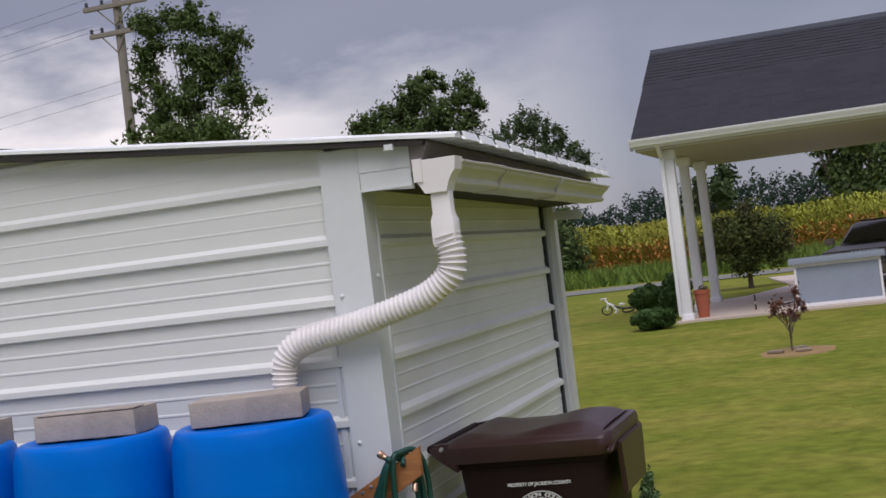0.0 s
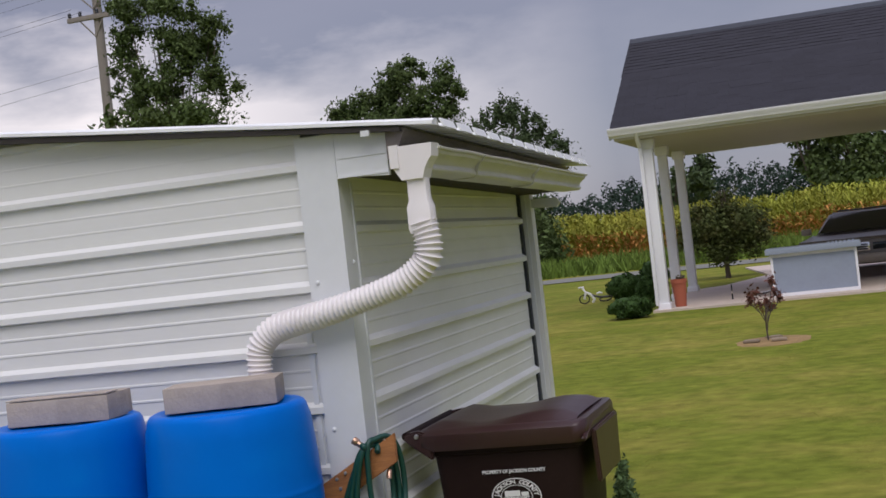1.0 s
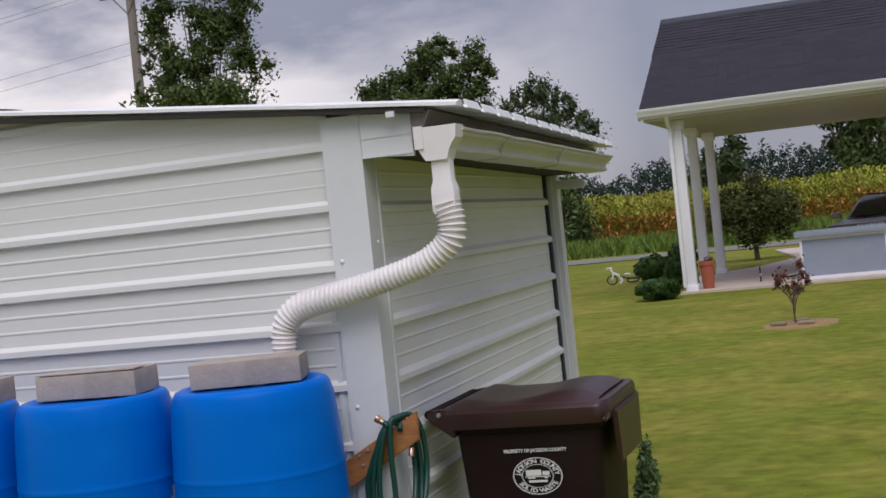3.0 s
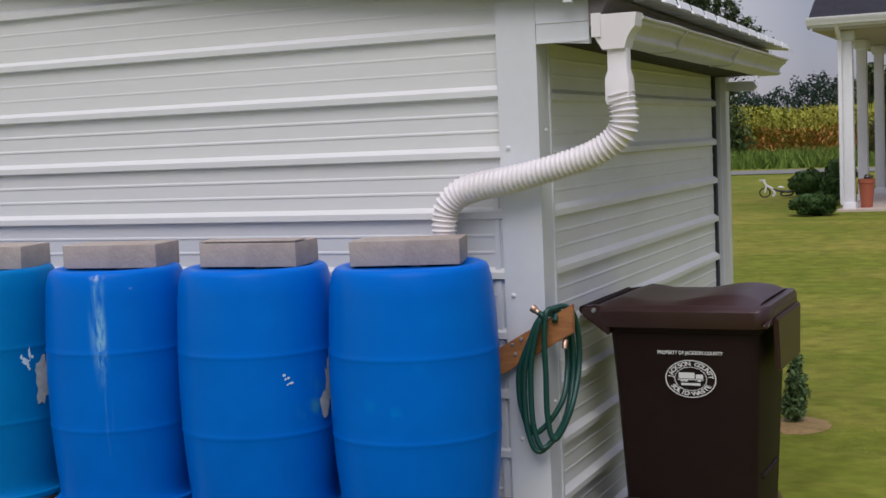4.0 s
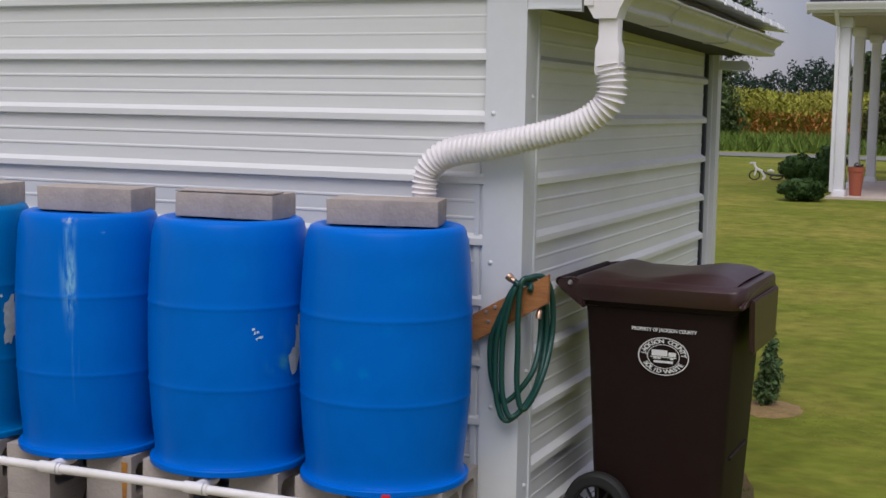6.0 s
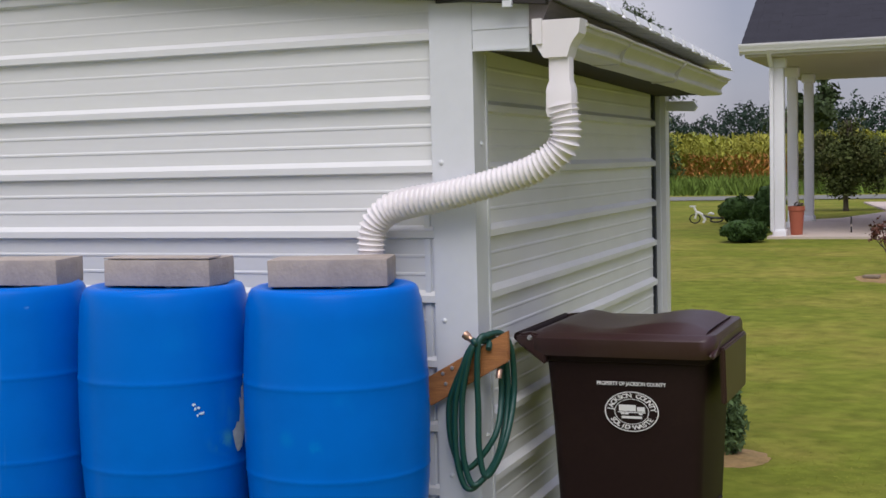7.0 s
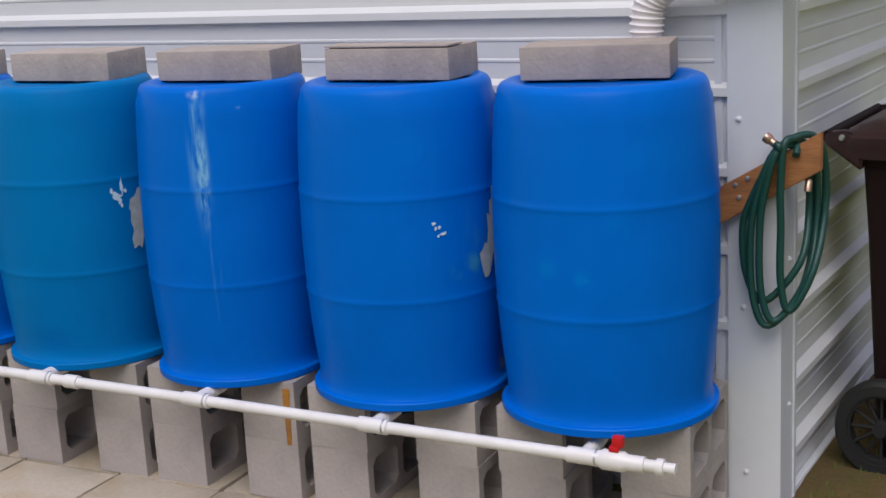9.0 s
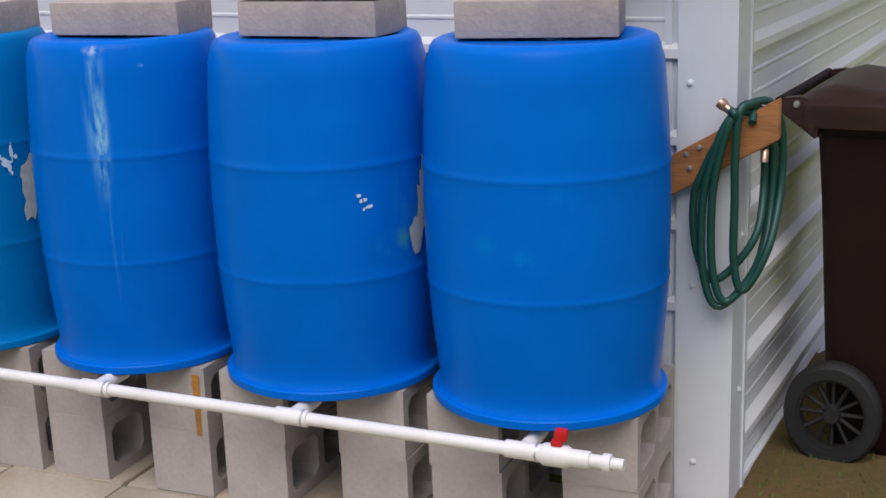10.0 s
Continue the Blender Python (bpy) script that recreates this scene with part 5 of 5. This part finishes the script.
def corn():
    rng = np.random.default_rng(12)
    for name, mat, n, z0, z1, lab in (("corn_field", M_CORN, 26000, 0.75, 2.15, "standing field corn with green and yellowing blades"), ("corn_stubble", M_CORNDRY, 26000, 0.12, 1.25, "dry brown lower leaves of the corn")):
        x = rng.uniform(-40, 45, n)
        y = 50 + 9 * rng.random(n) ** 2.2
        z = 0.47 + rng.uniform(z0, z1, n) * (0.93 + 0.08 * np.sin(x * 0.35) + 0.05 * np.sin(x * 1.7))
        a = rng.uniform(0, 2 * np.pi, n)
        ln, w = rng.uniform(0.2, 0.5, n), 0.045
        c, s = np.cos(a), np.sin(a)
        v = np.zeros((n, 4, 3))
        p = np.c_[x, y, z]
        v[:, 0] = p
        v[:, 1] = p + np.c_[c * ln * 0.5 - s * w, s * ln * 0.5 + c * w, ln * 0.45]
        v[:, 2] = p + np.c_[c * ln, s * ln, ln * rng.uniform(-0.1, 0.75, n)]
        v[:, 3] = p + np.c_[c * ln * 0.5 + s * w, s * ln * 0.5 - c * w, ln * 0.40]
        faces = np.arange(4 * n).reshape(-1, 4)
        tagged(raw(name, v.reshape(-1, 3).tolist(), faces.tolist(), mat), lab, "corn", kind="stuff")
    # stalk mass behind the first rows
    ob = raw("corn_stalks", *stalks(rng, 7000), M_CORN)
    tagged(ob, "upright corn stalks of the field", "corn", kind="stuff")
    spots = []
    for i in range(30000):
        x, y = rng.uniform(-30, 40), 38 + 11 * rng.random()
        spots.append((x, y, 0.45))
    sp = np.array(spots)
    blades("weedy_verge", spots, 0.52, 0.10, M_WEED, "rank green weeds between road and corn", 8, "weeds")


def stalks(rng, n):
    x, y = rng.uniform(-40, 45, n), 50.3 + 9 * rng.random(n)
    h = rng.uniform(1.7, 2.25, n)
    v = np.zeros((n, 4, 3))
    for k, (dx, top) in enumerate(((-0.035, 0), (0.035, 0), (0.02, 1), (-0.02, 1))):
        v[:, k] = np.c_[x + dx, y, 0.45 + h * top]
    return v.reshape(-1, 3).tolist(), np.arange(4 * n).reshape(-1, 4).tolist()


lawn()
trees()
woods()
corn()


# ---- road, far side ----
def road():
    verts, faces = [], []
    for i, x in enumerate(range(-120, 121, 10)):
        for y in (33.0, 36.5):
            verts.append((x, y, 0.47))
    for i in range(len(verts) // 2 - 1):
        faces.append((2 * i, 2 * i + 2, 2 * i + 3, 2 * i + 1))
    tagged(raw("road", verts, faces, M_ROADM), "narrow grey country road", "road", kind="structure")


road()


# ---- neighbour's house: porch with posts ----
def house():
    h = thing("house", Matrix(), "white house porch with charcoal shingle roof and columns", "house")
    GX, EY, EZ, RY, RZ = -1.59, 15.65, 3.295, 19.1, 5.10
    XR = 13.0
    # roof slab
    bm = bmesh.new()
    prism(bm, [(EY, EZ), (RY, RZ), (2 * RY - EY, EZ), (2 * RY - EY, EZ - 0.05), (RY, RZ - 0.08), (EY, EZ - 0.05)], "x", GX, XR)
    roof = part("roof", bm, M_SHINGLE, h, "charcoal shingle roof", smooth=0)
    # shingle courses with their tabs

    slope = Vector((0, RY - EY, RZ - EZ))
    length = slope.length
    run = slope.normalized()
    up = Vector((0, -run.z, run.y))
    verts, faces = [], []
    rng = random.Random(3)
    courses = 27
    turn = Matrix.Rotation(math.atan2(run.z, run.y), 4, "X")
    tbm = boxed(-0.1605, 0.1605, 0.0, length / courses + 0.02, 0.0, 0.007)
    tab_mesh = bpy.data.meshes.new("shingle")
    bmesh.ops.recalc_face_normals(tbm, faces=tbm.faces[:])
    tbm.to_mesh(tab_mesh)
    tbm.free()
    tab_mesh.materials.append(M_SHINGLE)
    for c in range(courses):
        s0, s1 = c * length / courses, (c + 1) * length / courses + 0.02
        x = GX - 0.02 - (c % 3) * 0.11
        if c < 15:
            # the courses nearest the eave: each shingle a piece
            for k in range(20):
                tab = new("shingle", tab_mesh)
                tab.parent = roof
                p = Vector((GX + 0.16 - (c % 3) * 0.0 + (0.16 if c % 2 else 0.0) + 0.325 * k, EY, EZ)) + run * s0 + up * (0.004 + rng.uniform(0, 0.003))
                tab.matrix_basis = Matrix.Translation(p) @ turn
            if c % 2:
                # a half shingle closes the course at the rake
                tab = new("shingle", tab_mesh)
                tab.parent = roof
                tab.matrix_basis = Matrix.Translation(Vector((GX + 0.076, EY, EZ)) + run * s0 + up * 0.005) @ turn @ Matrix.Diagonal((0.5, 1.0, 1.0, 1.0))
            x = GX + 0.16 + (0.16 if c % 2 else 0.0) + 0.325 * 19.5
        while x < 9.5:
            wd = rng.uniform(0.26, 0.36)
            a, b = max(x, GX - 0.02), min(x + wd - 0.008, 9.5)
            if b > a:
                base = len(verts)
                lift = 0.006 + rng.uniform(0, 0.006)
                for s, l in ((s0, lift), (s1, 0.003)):
                    for xx in (a, b):
                        p = Vector((xx, EY, EZ)) + run * s + up * l
                        verts.append(tuple(p))
                for xx in (a, b):
                    verts.append(tuple(Vector((xx, EY, EZ)) + run * s0))
                faces += [(base, base + 1, base + 3, base + 2), (base + 4, base + 5, base + 1, base)]
            x += wd
    sh = raw("shingle_rest", verts, faces, M_SHINGLE, roof)
    sh["kind"] = "stuff"
    part("rake_board", boxed(GX - 0.03, GX + 0.02, EY, EY + 0.05, EZ - 0.14, EZ + 0.02), M_HOUSEWHITE, h)
    bm = bmesh.new()
    prism(bm, [(EY, EZ - 0.02), (RY, RZ - 0.03), (RY, RZ - 0.16), (EY, EZ - 0.15)], "x", GX - 0.012, GX + 0.018)
    part("rake_trim", bm, M_HOUSEWHITE, h)
    bm = bmesh.new()
    prism(bm, [(RY - 0.16, RZ - 0.075), (RY, RZ + 0.025), (RY + 0.16, RZ - 0.075), (RY + 0.15, RZ - 0.085), (RY, RZ + 0.005), (RY - 0.15, RZ - 0.085)], "x", GX - 0.02, XR)
    part("ridge_cap", bm, M_DARKGAP, h, "dark ridge cap", smooth=0)
    # gutter along the eave
    bm = bmesh.new()
    prism(bm, [(EY - 0.02, EZ + 0.02), (EY - 0.02, EZ - 0.09), (EY - 0.08, EZ - 0.09), (EY - 0.095, EZ - 0.04), (EY - 0.12, EZ - 0.01), (EY - 0.12, EZ + 0.02), (EY - 0.11, EZ + 0.02), (EY - 0.10, EZ - 0.02), (EY - 0.07, EZ - 0.07), (EY - 0.03, EZ - 0.07), (EY - 0.03, EZ + 0.02)], "x", GX - 0.02, XR)
    part("house_gutter", bm, M_HOUSEWHITE, h, "white house gutter")
    part("fascia", boxed(GX, XR, EY - 0.018, EY + 0.012, EZ - 0.13, EZ - 0.01), M_HOUSEWHITE, h)
    part("porch_ceiling", boxed(GX + 0.05, XR, EY + 0.02, 2 * RY - EY - 0.02, EZ - 0.17, EZ - 0.13), M_SOFFIT, h, "cream porch ceiling")
    # columns
    def column(x, y, w):
        zb, zt = 0.48, EZ - 0.17
        bm = boxed(x - w / 2, x + w / 2, y - w / 2, y + w / 2, zb, zt, 0.012)
        col = part("column", bm, M_HOUSEWHITE, h, "square white column")
        part("capital", boxed(x - w * 0.72, x + w * 0.72, y - w * 0.72, y + w * 0.72, zt - 0.16, zt, 0.03), M_HOUSEWHITE, col)
        part("plinth", boxed(x - w * 0.65, x + w * 0.65, y - w * 0.65, y + w * 0.65, zb - 0.02, zb + 0.10, 0.015), M_HOUSEWHITE, col)
    column(-1.09, 16.0, 0.15)
    column(-1.19, 18.4, 0.16)
    column(-1.16, 20.5, 0.16)
    bm = boxed(-1.215, -1.16, 15.86, 15.91, 0.55, EZ - 0.26, 0.01)
    tube([(-1.19, 15.60, EZ - 0.06), (-1.19, 15.70, EZ - 0.18), (-1.19, 15.86, EZ - 0.28)], 0.035, 8, bm)
    part("downpipe", bm, M_HOUSEWHITE, h, "white downpipe at the corner column")
    # house wall closing the porch out of view
    part("wall", boxed(9.5, XR, 16.2, 22.3, 0.33, EZ - 0.18), M_HOUSEWHITE, h)


def slab():
    bm = bmesh.new()
    prism(bm, [(-1.25, 15.75), (13.0, 15.75), (13.0, 24.0), (3.2, 24.0), (1.6, 26.0), (0.6, 30.0), (-0.9, 30.0), (0.0, 24.5), (-0.7, 21.6), (-1.25, 21.0)], "z", 0.33, 0.485)
    tagged(part("porch_slab", bm, M_SLAB, smooth=0), "worn pinkish concrete porch slab and drive", "pavement", kind="structure")


def counter_box():
    b = thing("outdoor_counter", pose(1.17, 16.55, 0.485), "pale grey panelled outdoor counter with flat lid", "counter")
    part("panel", boxed(-0.60, 0.60, -0.28, 0.28, 0.03, 0.64), M_BOXBLUE, b)
    for x in (-0.635, 0.60):
        part("corner_board", boxed(x, x + 0.035, -0.295, 0.295, 0.0, 0.645), M_HOUSEWHITE, b)
    part("base_board", boxed(-0.60, 0.60, -0.292, 0.292, 0.0, 0.05), M_HOUSEWHITE, b)
    part("top_board", boxed(-0.60, 0.60, -0.29, 0.29, 0.60, 0.645), M_HOUSEWHITE, b)
    part("counter_top", boxed(-0.70, 0.70, -0.36, 0.36, 0.646, 0.735, 0.008), M_BOXBLUE, b, "grey lid")
    for k in range(7):
        part("slat", boxed(0.22 + 0.06 * k, 0.25 + 0.06 * k, -0.30, 0.30, 0.7355, 0.752), M_BOXBLUE, b)


def toy_bicycle():
    """Child's bicycle lying behind the counter, one wheel up."""
    b = thing("toy_bicycle", pose(0.53, 17.15, 0.487), "small dark bicycle lying on the porch slab behind the counter", "bicycle")
    loop = [2 * math.pi * k / 24 for k in range(24)]
    w = part("wheel", tube([(0.09 * math.cos(a), 0.14 * math.cos(a), 0.175 + 0.16 * math.sin(a)) for a in loop], 0.014, 6, closed=True), M_RUBBER, b)
    bm = bmesh.new()
    for a in loop[::3]:
        tube([(0, 0, 0.175), (0.085 * math.cos(a), 0.13 * math.cos(a), 0.175 + 0.15 * math.sin(a))], 0.003, 4, bm)
    part("spokes", bm, M_STEEL, w)
    w2 = part("wheel", tube([(-0.36 + 0.15 * math.cos(a), 0.34 + 0.15 * math.sin(a), 0.018) for a in loop], 0.014, 6, closed=True), M_RUBBER, b)
    bm = tube([(0, 0, 0.175), (-0.12, 0.0, 0.05), (-0.36, 0.34, 0.035)], 0.012, 6)
    tube([(-0.12, 0.0, 0.05), (-0.26, 0.10, 0.035), (-0.36, 0.34, 0.035)], 0.012, 6, bm)
    part("bike_frame", bm, M_WIRE, b)
    part("handlebar", tube([(-0.32, -0.10, 0.055), (-0.12, -0.02, 0.07), (-0.02, 0.06, 0.06)], 0.011, 6), M_HOUSEWHITE, b)
    b.scale = (0.85, 0.85, 0.85)


def marker_peg():
    p = thing("marker_peg", pose(-0.14, 16.85, 0.485), "thin dark banded peg standing on the porch slab", "peg")
    part("foot", lathe([(0.0, 0.0), (0.02, 0.0), (0.02, 0.008), (0.0, 0.008)], 12), M_RUBBER, p)
    part("post", lathe([(0.0, 0.0), (0.012, 0.0), (0.012, 0.235), (0.0, 0.24)], 10), M_RUBBER, p)
    part("band", lathe([(0.0125, 0.09), (0.0145, 0.09), (0.0145, 0.13), (0.0125, 0.13), (0.0125, 0.09)], 10), M_SLAB, p, "pale band")


def flower_pot():
    p = thing("flower_pot", pose(-0.88, 16.25, 0.485), "tall terracotta flower pot beside the column", "pot")
    part("pot", lathe([(0.0, 0.0), (0.085, 0.0), (0.115, 0.36), (0.125, 0.365), (0.128, 0.43), (0.112, 0.43), (0.105, 0.36), (0.0, 0.34)], 28), M_TERRA, p)
    leaf_cloud("withered_plant", [((0.02, 0, 0.45), (0.08, 0.08, 0.05))], 60, 0.03, M_BARK, p, 5)


def parked_car():
    c = thing("parked_car", pose(3.05, 20.6, 0.485), "grey-brown car parked on the slab behind the counter", "car")
    bm = bmesh.new()
    prism(bm, [(-2.4, 0.35), (-2.45, 0.75), (-2.38, 1.02), (-1.1, 1.10), (-0.85, 1.12), (2.6, 1.12), (2.7, 0.4)], "y", -0.95, 0.95)
    bmesh.ops.bevel(bm, geom=bm.edges[:], offset=0.06, segments=3, affect="EDGES")
    body = part("body", bm, M_CAR, c)
    bm = bmesh.new()
    lo = [(-1.05, -0.86), (-1.05, 0.86), (1.0, 0.86), (1.0, -0.86)]
    hi = [(-0.25, -0.68), (-0.25, 0.68), (0.85, 0.68), (0.85, -0.68)]
    a = [bm.verts.new((*q, 1.10)) for q in lo]
    b = [bm.verts.new((*q, 1.68)) for q in hi]
    for i in range(4):
        bm.faces.new((a[i], a[(i + 1) % 4], b[(i + 1) % 4], b[i]))
    bm.faces.new(b)
    bmesh.ops.bevel(bm, geom=bm.edges[:], offset=0.05, segments=2, affect="EDGES")
    cab = part("cab", bm, M_CAR, c)
    bm = bmesh.new()
    q = [(-1.00, -0.76, 1.155), (-1.00, 0.76, 1.155), (-0.32, 0.62, 1.62), (-0.32, -0.62, 1.62)]
    bm.faces.new([bm.verts.new((x - 0.03, y, z + 0.02)) for x, y, z in q])
    part("windscreen", bm, M_GLASSDARK, cab, "dark windscreen")
    part("bumper", boxed(-2.56, -2.40, -0.93, 0.93, 0.40, 0.62, 0.03), M_TAN, c, "tan bumper")
    part("grille", boxed(-2.475, -2.43, -0.52, 0.52, 0.68, 0.90, 0.01), M_CHROME, c, "chrome grille")
    for k in range(3):
        part("grille_bar", boxed(-2.485, -2.474, -0.48, 0.48, 0.71 + 0.06 * k, 0.74 + 0.06 * k), M_DARKGAP, c)
    for s in (-1, 1):
        part("headlight", boxed(-2.47, -2.42, s * 0.74 - 0.17, s * 0.74 + 0.17, 0.70, 0.88, 0.02), M_GLASSDARK, c, "headlight")
        part("mirror", boxed(-0.95, -0.82, s * 1.06 - 0.1, s * 1.06 + 0.1, 1.15, 1.32, 0.03), M_TAN, c, "door mirror")
        for x in (-1.6, 1.6):
            w = part("wheel", lathe([(0.0, -0.11), (0.30, -0.11), (0.37, -0.08), (0.38, 0.0), (0.37, 0.08), (0.30, 0.11), (0.0, 0.11)], 28), M_RUBBER, c)
            w.matrix_basis = pose(x, s * 0.84, 0.38, 90, 0, 0)
    part("roof_rack", boxed(-0.1, 0.7, -0.55, 0.55, 1.69, 1.73, 0.01), M_DARKGAP, c)
    c.matrix_basis = pose(2.02, 21.6, 0.485, 0, 0, 80) @ Matrix.Diagonal((1.0, 0.86, 0.69, 1.0))


def clipped_bush(x, y, rx, rz, seed, label):
    b = thing("clipped_bush", pose(x, y, land(x, y)), label, "bush", "bushes by the porch")
    bm = lathe([(0.0, 0.02)] + [(rx * 0.86 * math.sin(math.pi * k / 10), rz * (1 - math.cos(math.pi * k / 10)) * 0.93 + 0.02) for k in range(1, 10)] + [(0.0, rz * 1.88)], 20)
    for v in bm.verts:
        v.co *= 1 + 0.08 * noise.noise(v.co * 4)
    part("inner_foliage", bm, M_SHRUB, b)
    leaf_cloud("leaves", [((0, 0, rz), (rx, rx, rz))], 2600, 0.03, M_SHRUB, b, seed, 0.82)


def small_tree():
    x, y = 0.76, 10.5
    t = thing("young_tree", pose(x, y, land(x, y)), "spindly young tree with copper leaves in a mulch ring", "tree")
    bm = tube(spline([(0, 0, -0.05), (-0.01, 0, 0.2), (0.01, 0, 0.42)], 5), lambda i: 0.012 - 0.0006 * i, 6)
    part("trunk", bm, M_BARK, t)
    rng = random.Random(8)
    blobs = []
    for k in range(10):
        a = rng.uniform(0, 6.28)
        end = Vector((0.21 * math.cos(a) * rng.uniform(0.5, 1), 0.17 * math.sin(a), rng.uniform(0.34, 0.66)))
        part("twig", tube(spline([(0, 0, 0.12 + 0.025 * k), end * 0.6 + Vector((0, 0, 0.08)), end], 4), 0.005, 5), M_BARK, t)
        blobs.append((tuple(end), (0.065, 0.065, 0.085)))
    leaf_cloud("crown", blobs, 760, 0.024, M_REDLEAF, t, 6, 0.2)
    patch("mulch_ring", x + 0.05, y, 0.42, 0.42, 0.015, M_MULCH, "ring of brown mulch round the young tree", 0.15, 9)
    for k, (dx, dy, rz) in enumerate(((0.12, -0.12, 5), (-0.18, -0.10, -12), (0.05, 0.2, 30))):
        st = part("edging_stone", boxed(-0.085, 0.085, -0.05, 0.05, 0.0, 0.030, 0.010), M_STONE)
        st.matrix_basis = pose(x + dx, y + dy, land(x, y) + 0.014, 0, 0, rz)
        tagged(st, "flat pale stone laid round the young tree", "stone", "stones round the tree")


def fallen_bicycle():
    b = thing("garden_ornament", pose(-3.0, 20.3, land(0, 20.3)), "small white and dark bicycle leaning low on the lawn", "bicycle")
    ring = [2 * math.pi * k / 20 for k in range(20)]
    part("wheel", tube([(-0.24 + 0.11 * math.cos(a), 0.05 * math.cos(a), 0.13 + 0.11 * math.sin(a)) for a in ring], 0.016, 6, closed=True), M_RUBBER, b)
    part("wheel", tube([(0.26 + 0.14 * math.cos(a), 0.12 * math.sin(a), 0.10 + 0.05 * math.sin(a)) for a in ring], 0.020, 6, closed=True), M_RUBBER, b)
    bm = tube([(-0.24, 0, 0.13), (-0.20, 0, 0.30), (-0.27, 0.02, 0.42)], 0.024, 8)
    tube([(-0.20, 0, 0.30), (-0.08, 0, 0.24), (0.0, 0, 0.10), (-0.05, 0, 0.03)], 0.030, 8, bm)
    tube([(-0.34, -0.06, 0.43), (-0.24, 0.06, 0.43)], 0.022, 8, bm)
    part("bike_frame", bm, M_HOUSEWHITE, b)
    part("rear_frame", tube([(-0.06, 0, 0.22), (0.10, 0.02, 0.16), (0.30, 0.02, 0.14), (0.46, 0.0, 0.15)], 0.026, 8), M_WIRE, b, "dark rear frame")
    part("saddle", tube([(0.06, 0.0, 0.25), (0.13, 0.0, 0.26), (0.20, 0.0, 0.24)], lambda i: (0.018, 0.030, 0.02)[i], 8), M_HOUSEWHITE, b)
    b.scale = (0.8, 0.8, 0.75)


def rosemary():
    b = thing("small_conifer", pose(0.34, 3.0, land(0.3, 3.0)), "small bushy blue-green conifer beside the shed", "shrub")
    part("stem", tube([(0, 0, -0.02), (0, 0, 0.2), (0.01, 0, 0.36)], 0.01, 6), M_BARK, b)
    leaf_cloud("needles", [((0, 0, 0.10), (0.075, 0.075, 0.10)), ((0.02, 0, 0.22), (0.07, 0.07, 0.12)), ((0.02, 0, 0.33), (0.04, 0.04, 0.09))], 1300, 0.020, M_CONIFER, b, 7, 0.3)
    patch("mulch_patch", 0.38, 2.95, 0.17, 0.2, 0.015, M_MULCH, "scrap of bare earth round the small conifer", 0.2, 12)


def utility_pole():
    u = thing("utility_pole", pose(-15.7, 25, 0.45), "weathered wooden utility pole with two crossarms", "utility pole")
    part("pole", tube([(0, 0, -0.3), (0.05, 0, 9.1)], lambda i: (0.16, 0.11)[i], 12), M_POLE, u)
    for z, a, b in ((8.85, -0.85, 0.95), (8.15, -0.75, 0.45)):
        arm = part("crossarm", boxed(a, b, -0.17, -0.07, z - 0.06, z + 0.06, 0.01), M_POLE, u)
        for f in (0.05, 0.3, 0.7, 0.95):
            ins = part("insulator", lathe([(0.0, 0.14), (0.03, 0.13), (0.05, 0.08), (0.03, 0.07), (0.05, 0.03), (0.02, 0.0), (0.0, 0.0)], 10), M_DARKGAP, arm)
            ins.matrix_basis = pose(a + (b - a) * f, -0.12, z + 0.06)
        part("brace", tube([(a * 0.55, -0.12, z - 0.05), (0, -0.12, z - 0.5)], 0.02, 6), M_POLE, u)
        part("brace", tube([(b * 0.55, -0.12, z - 0.05), (0, -0.12, z - 0.5)], 0.02, 6), M_POLE, u)
    for z, dx in ((9.1, -0.8), (8.95, 0.0), (8.4, -0.7), (8.3, -0.4), (6.9, 0.0), (6.6, 0.0)):
        sag = 1.1
        way = [(-15.7 + dx - 40 * k / 20, 25 + 3 * k / 20, 0.50 + z - sag * math.sin(math.pi * k / 20)) for k in range(21)]
        w = part("overhead_wire", tube(way, 0.0042, 5), M_WIRE)
        tagged(w, "thin sagging overhead wire on the utility pole", "wire", "overhead wires")


house()
slab()
counter_box()
toy_bicycle()
marker_peg()
flower_pot()
parked_car()
clipped_bush(-2.43, 20.4, 0.36, 0.25, 31, "round clipped boxwood beside the porch")
clipped_bush(-2.05, 21.8, 0.30, 0.34, 32, "taller round boxwood beside the porch")
clipped_bush(-1.71, 18.4, 0.20, 0.25, 33, "upright clipped boxwood beside the column")
clipped_bush(-1.49, 15.1, 0.34, 0.16, 34, "low spreading dark bush in front of the porch")
small_tree()
fallen_bicycle()
rosemary()
utility_pole()
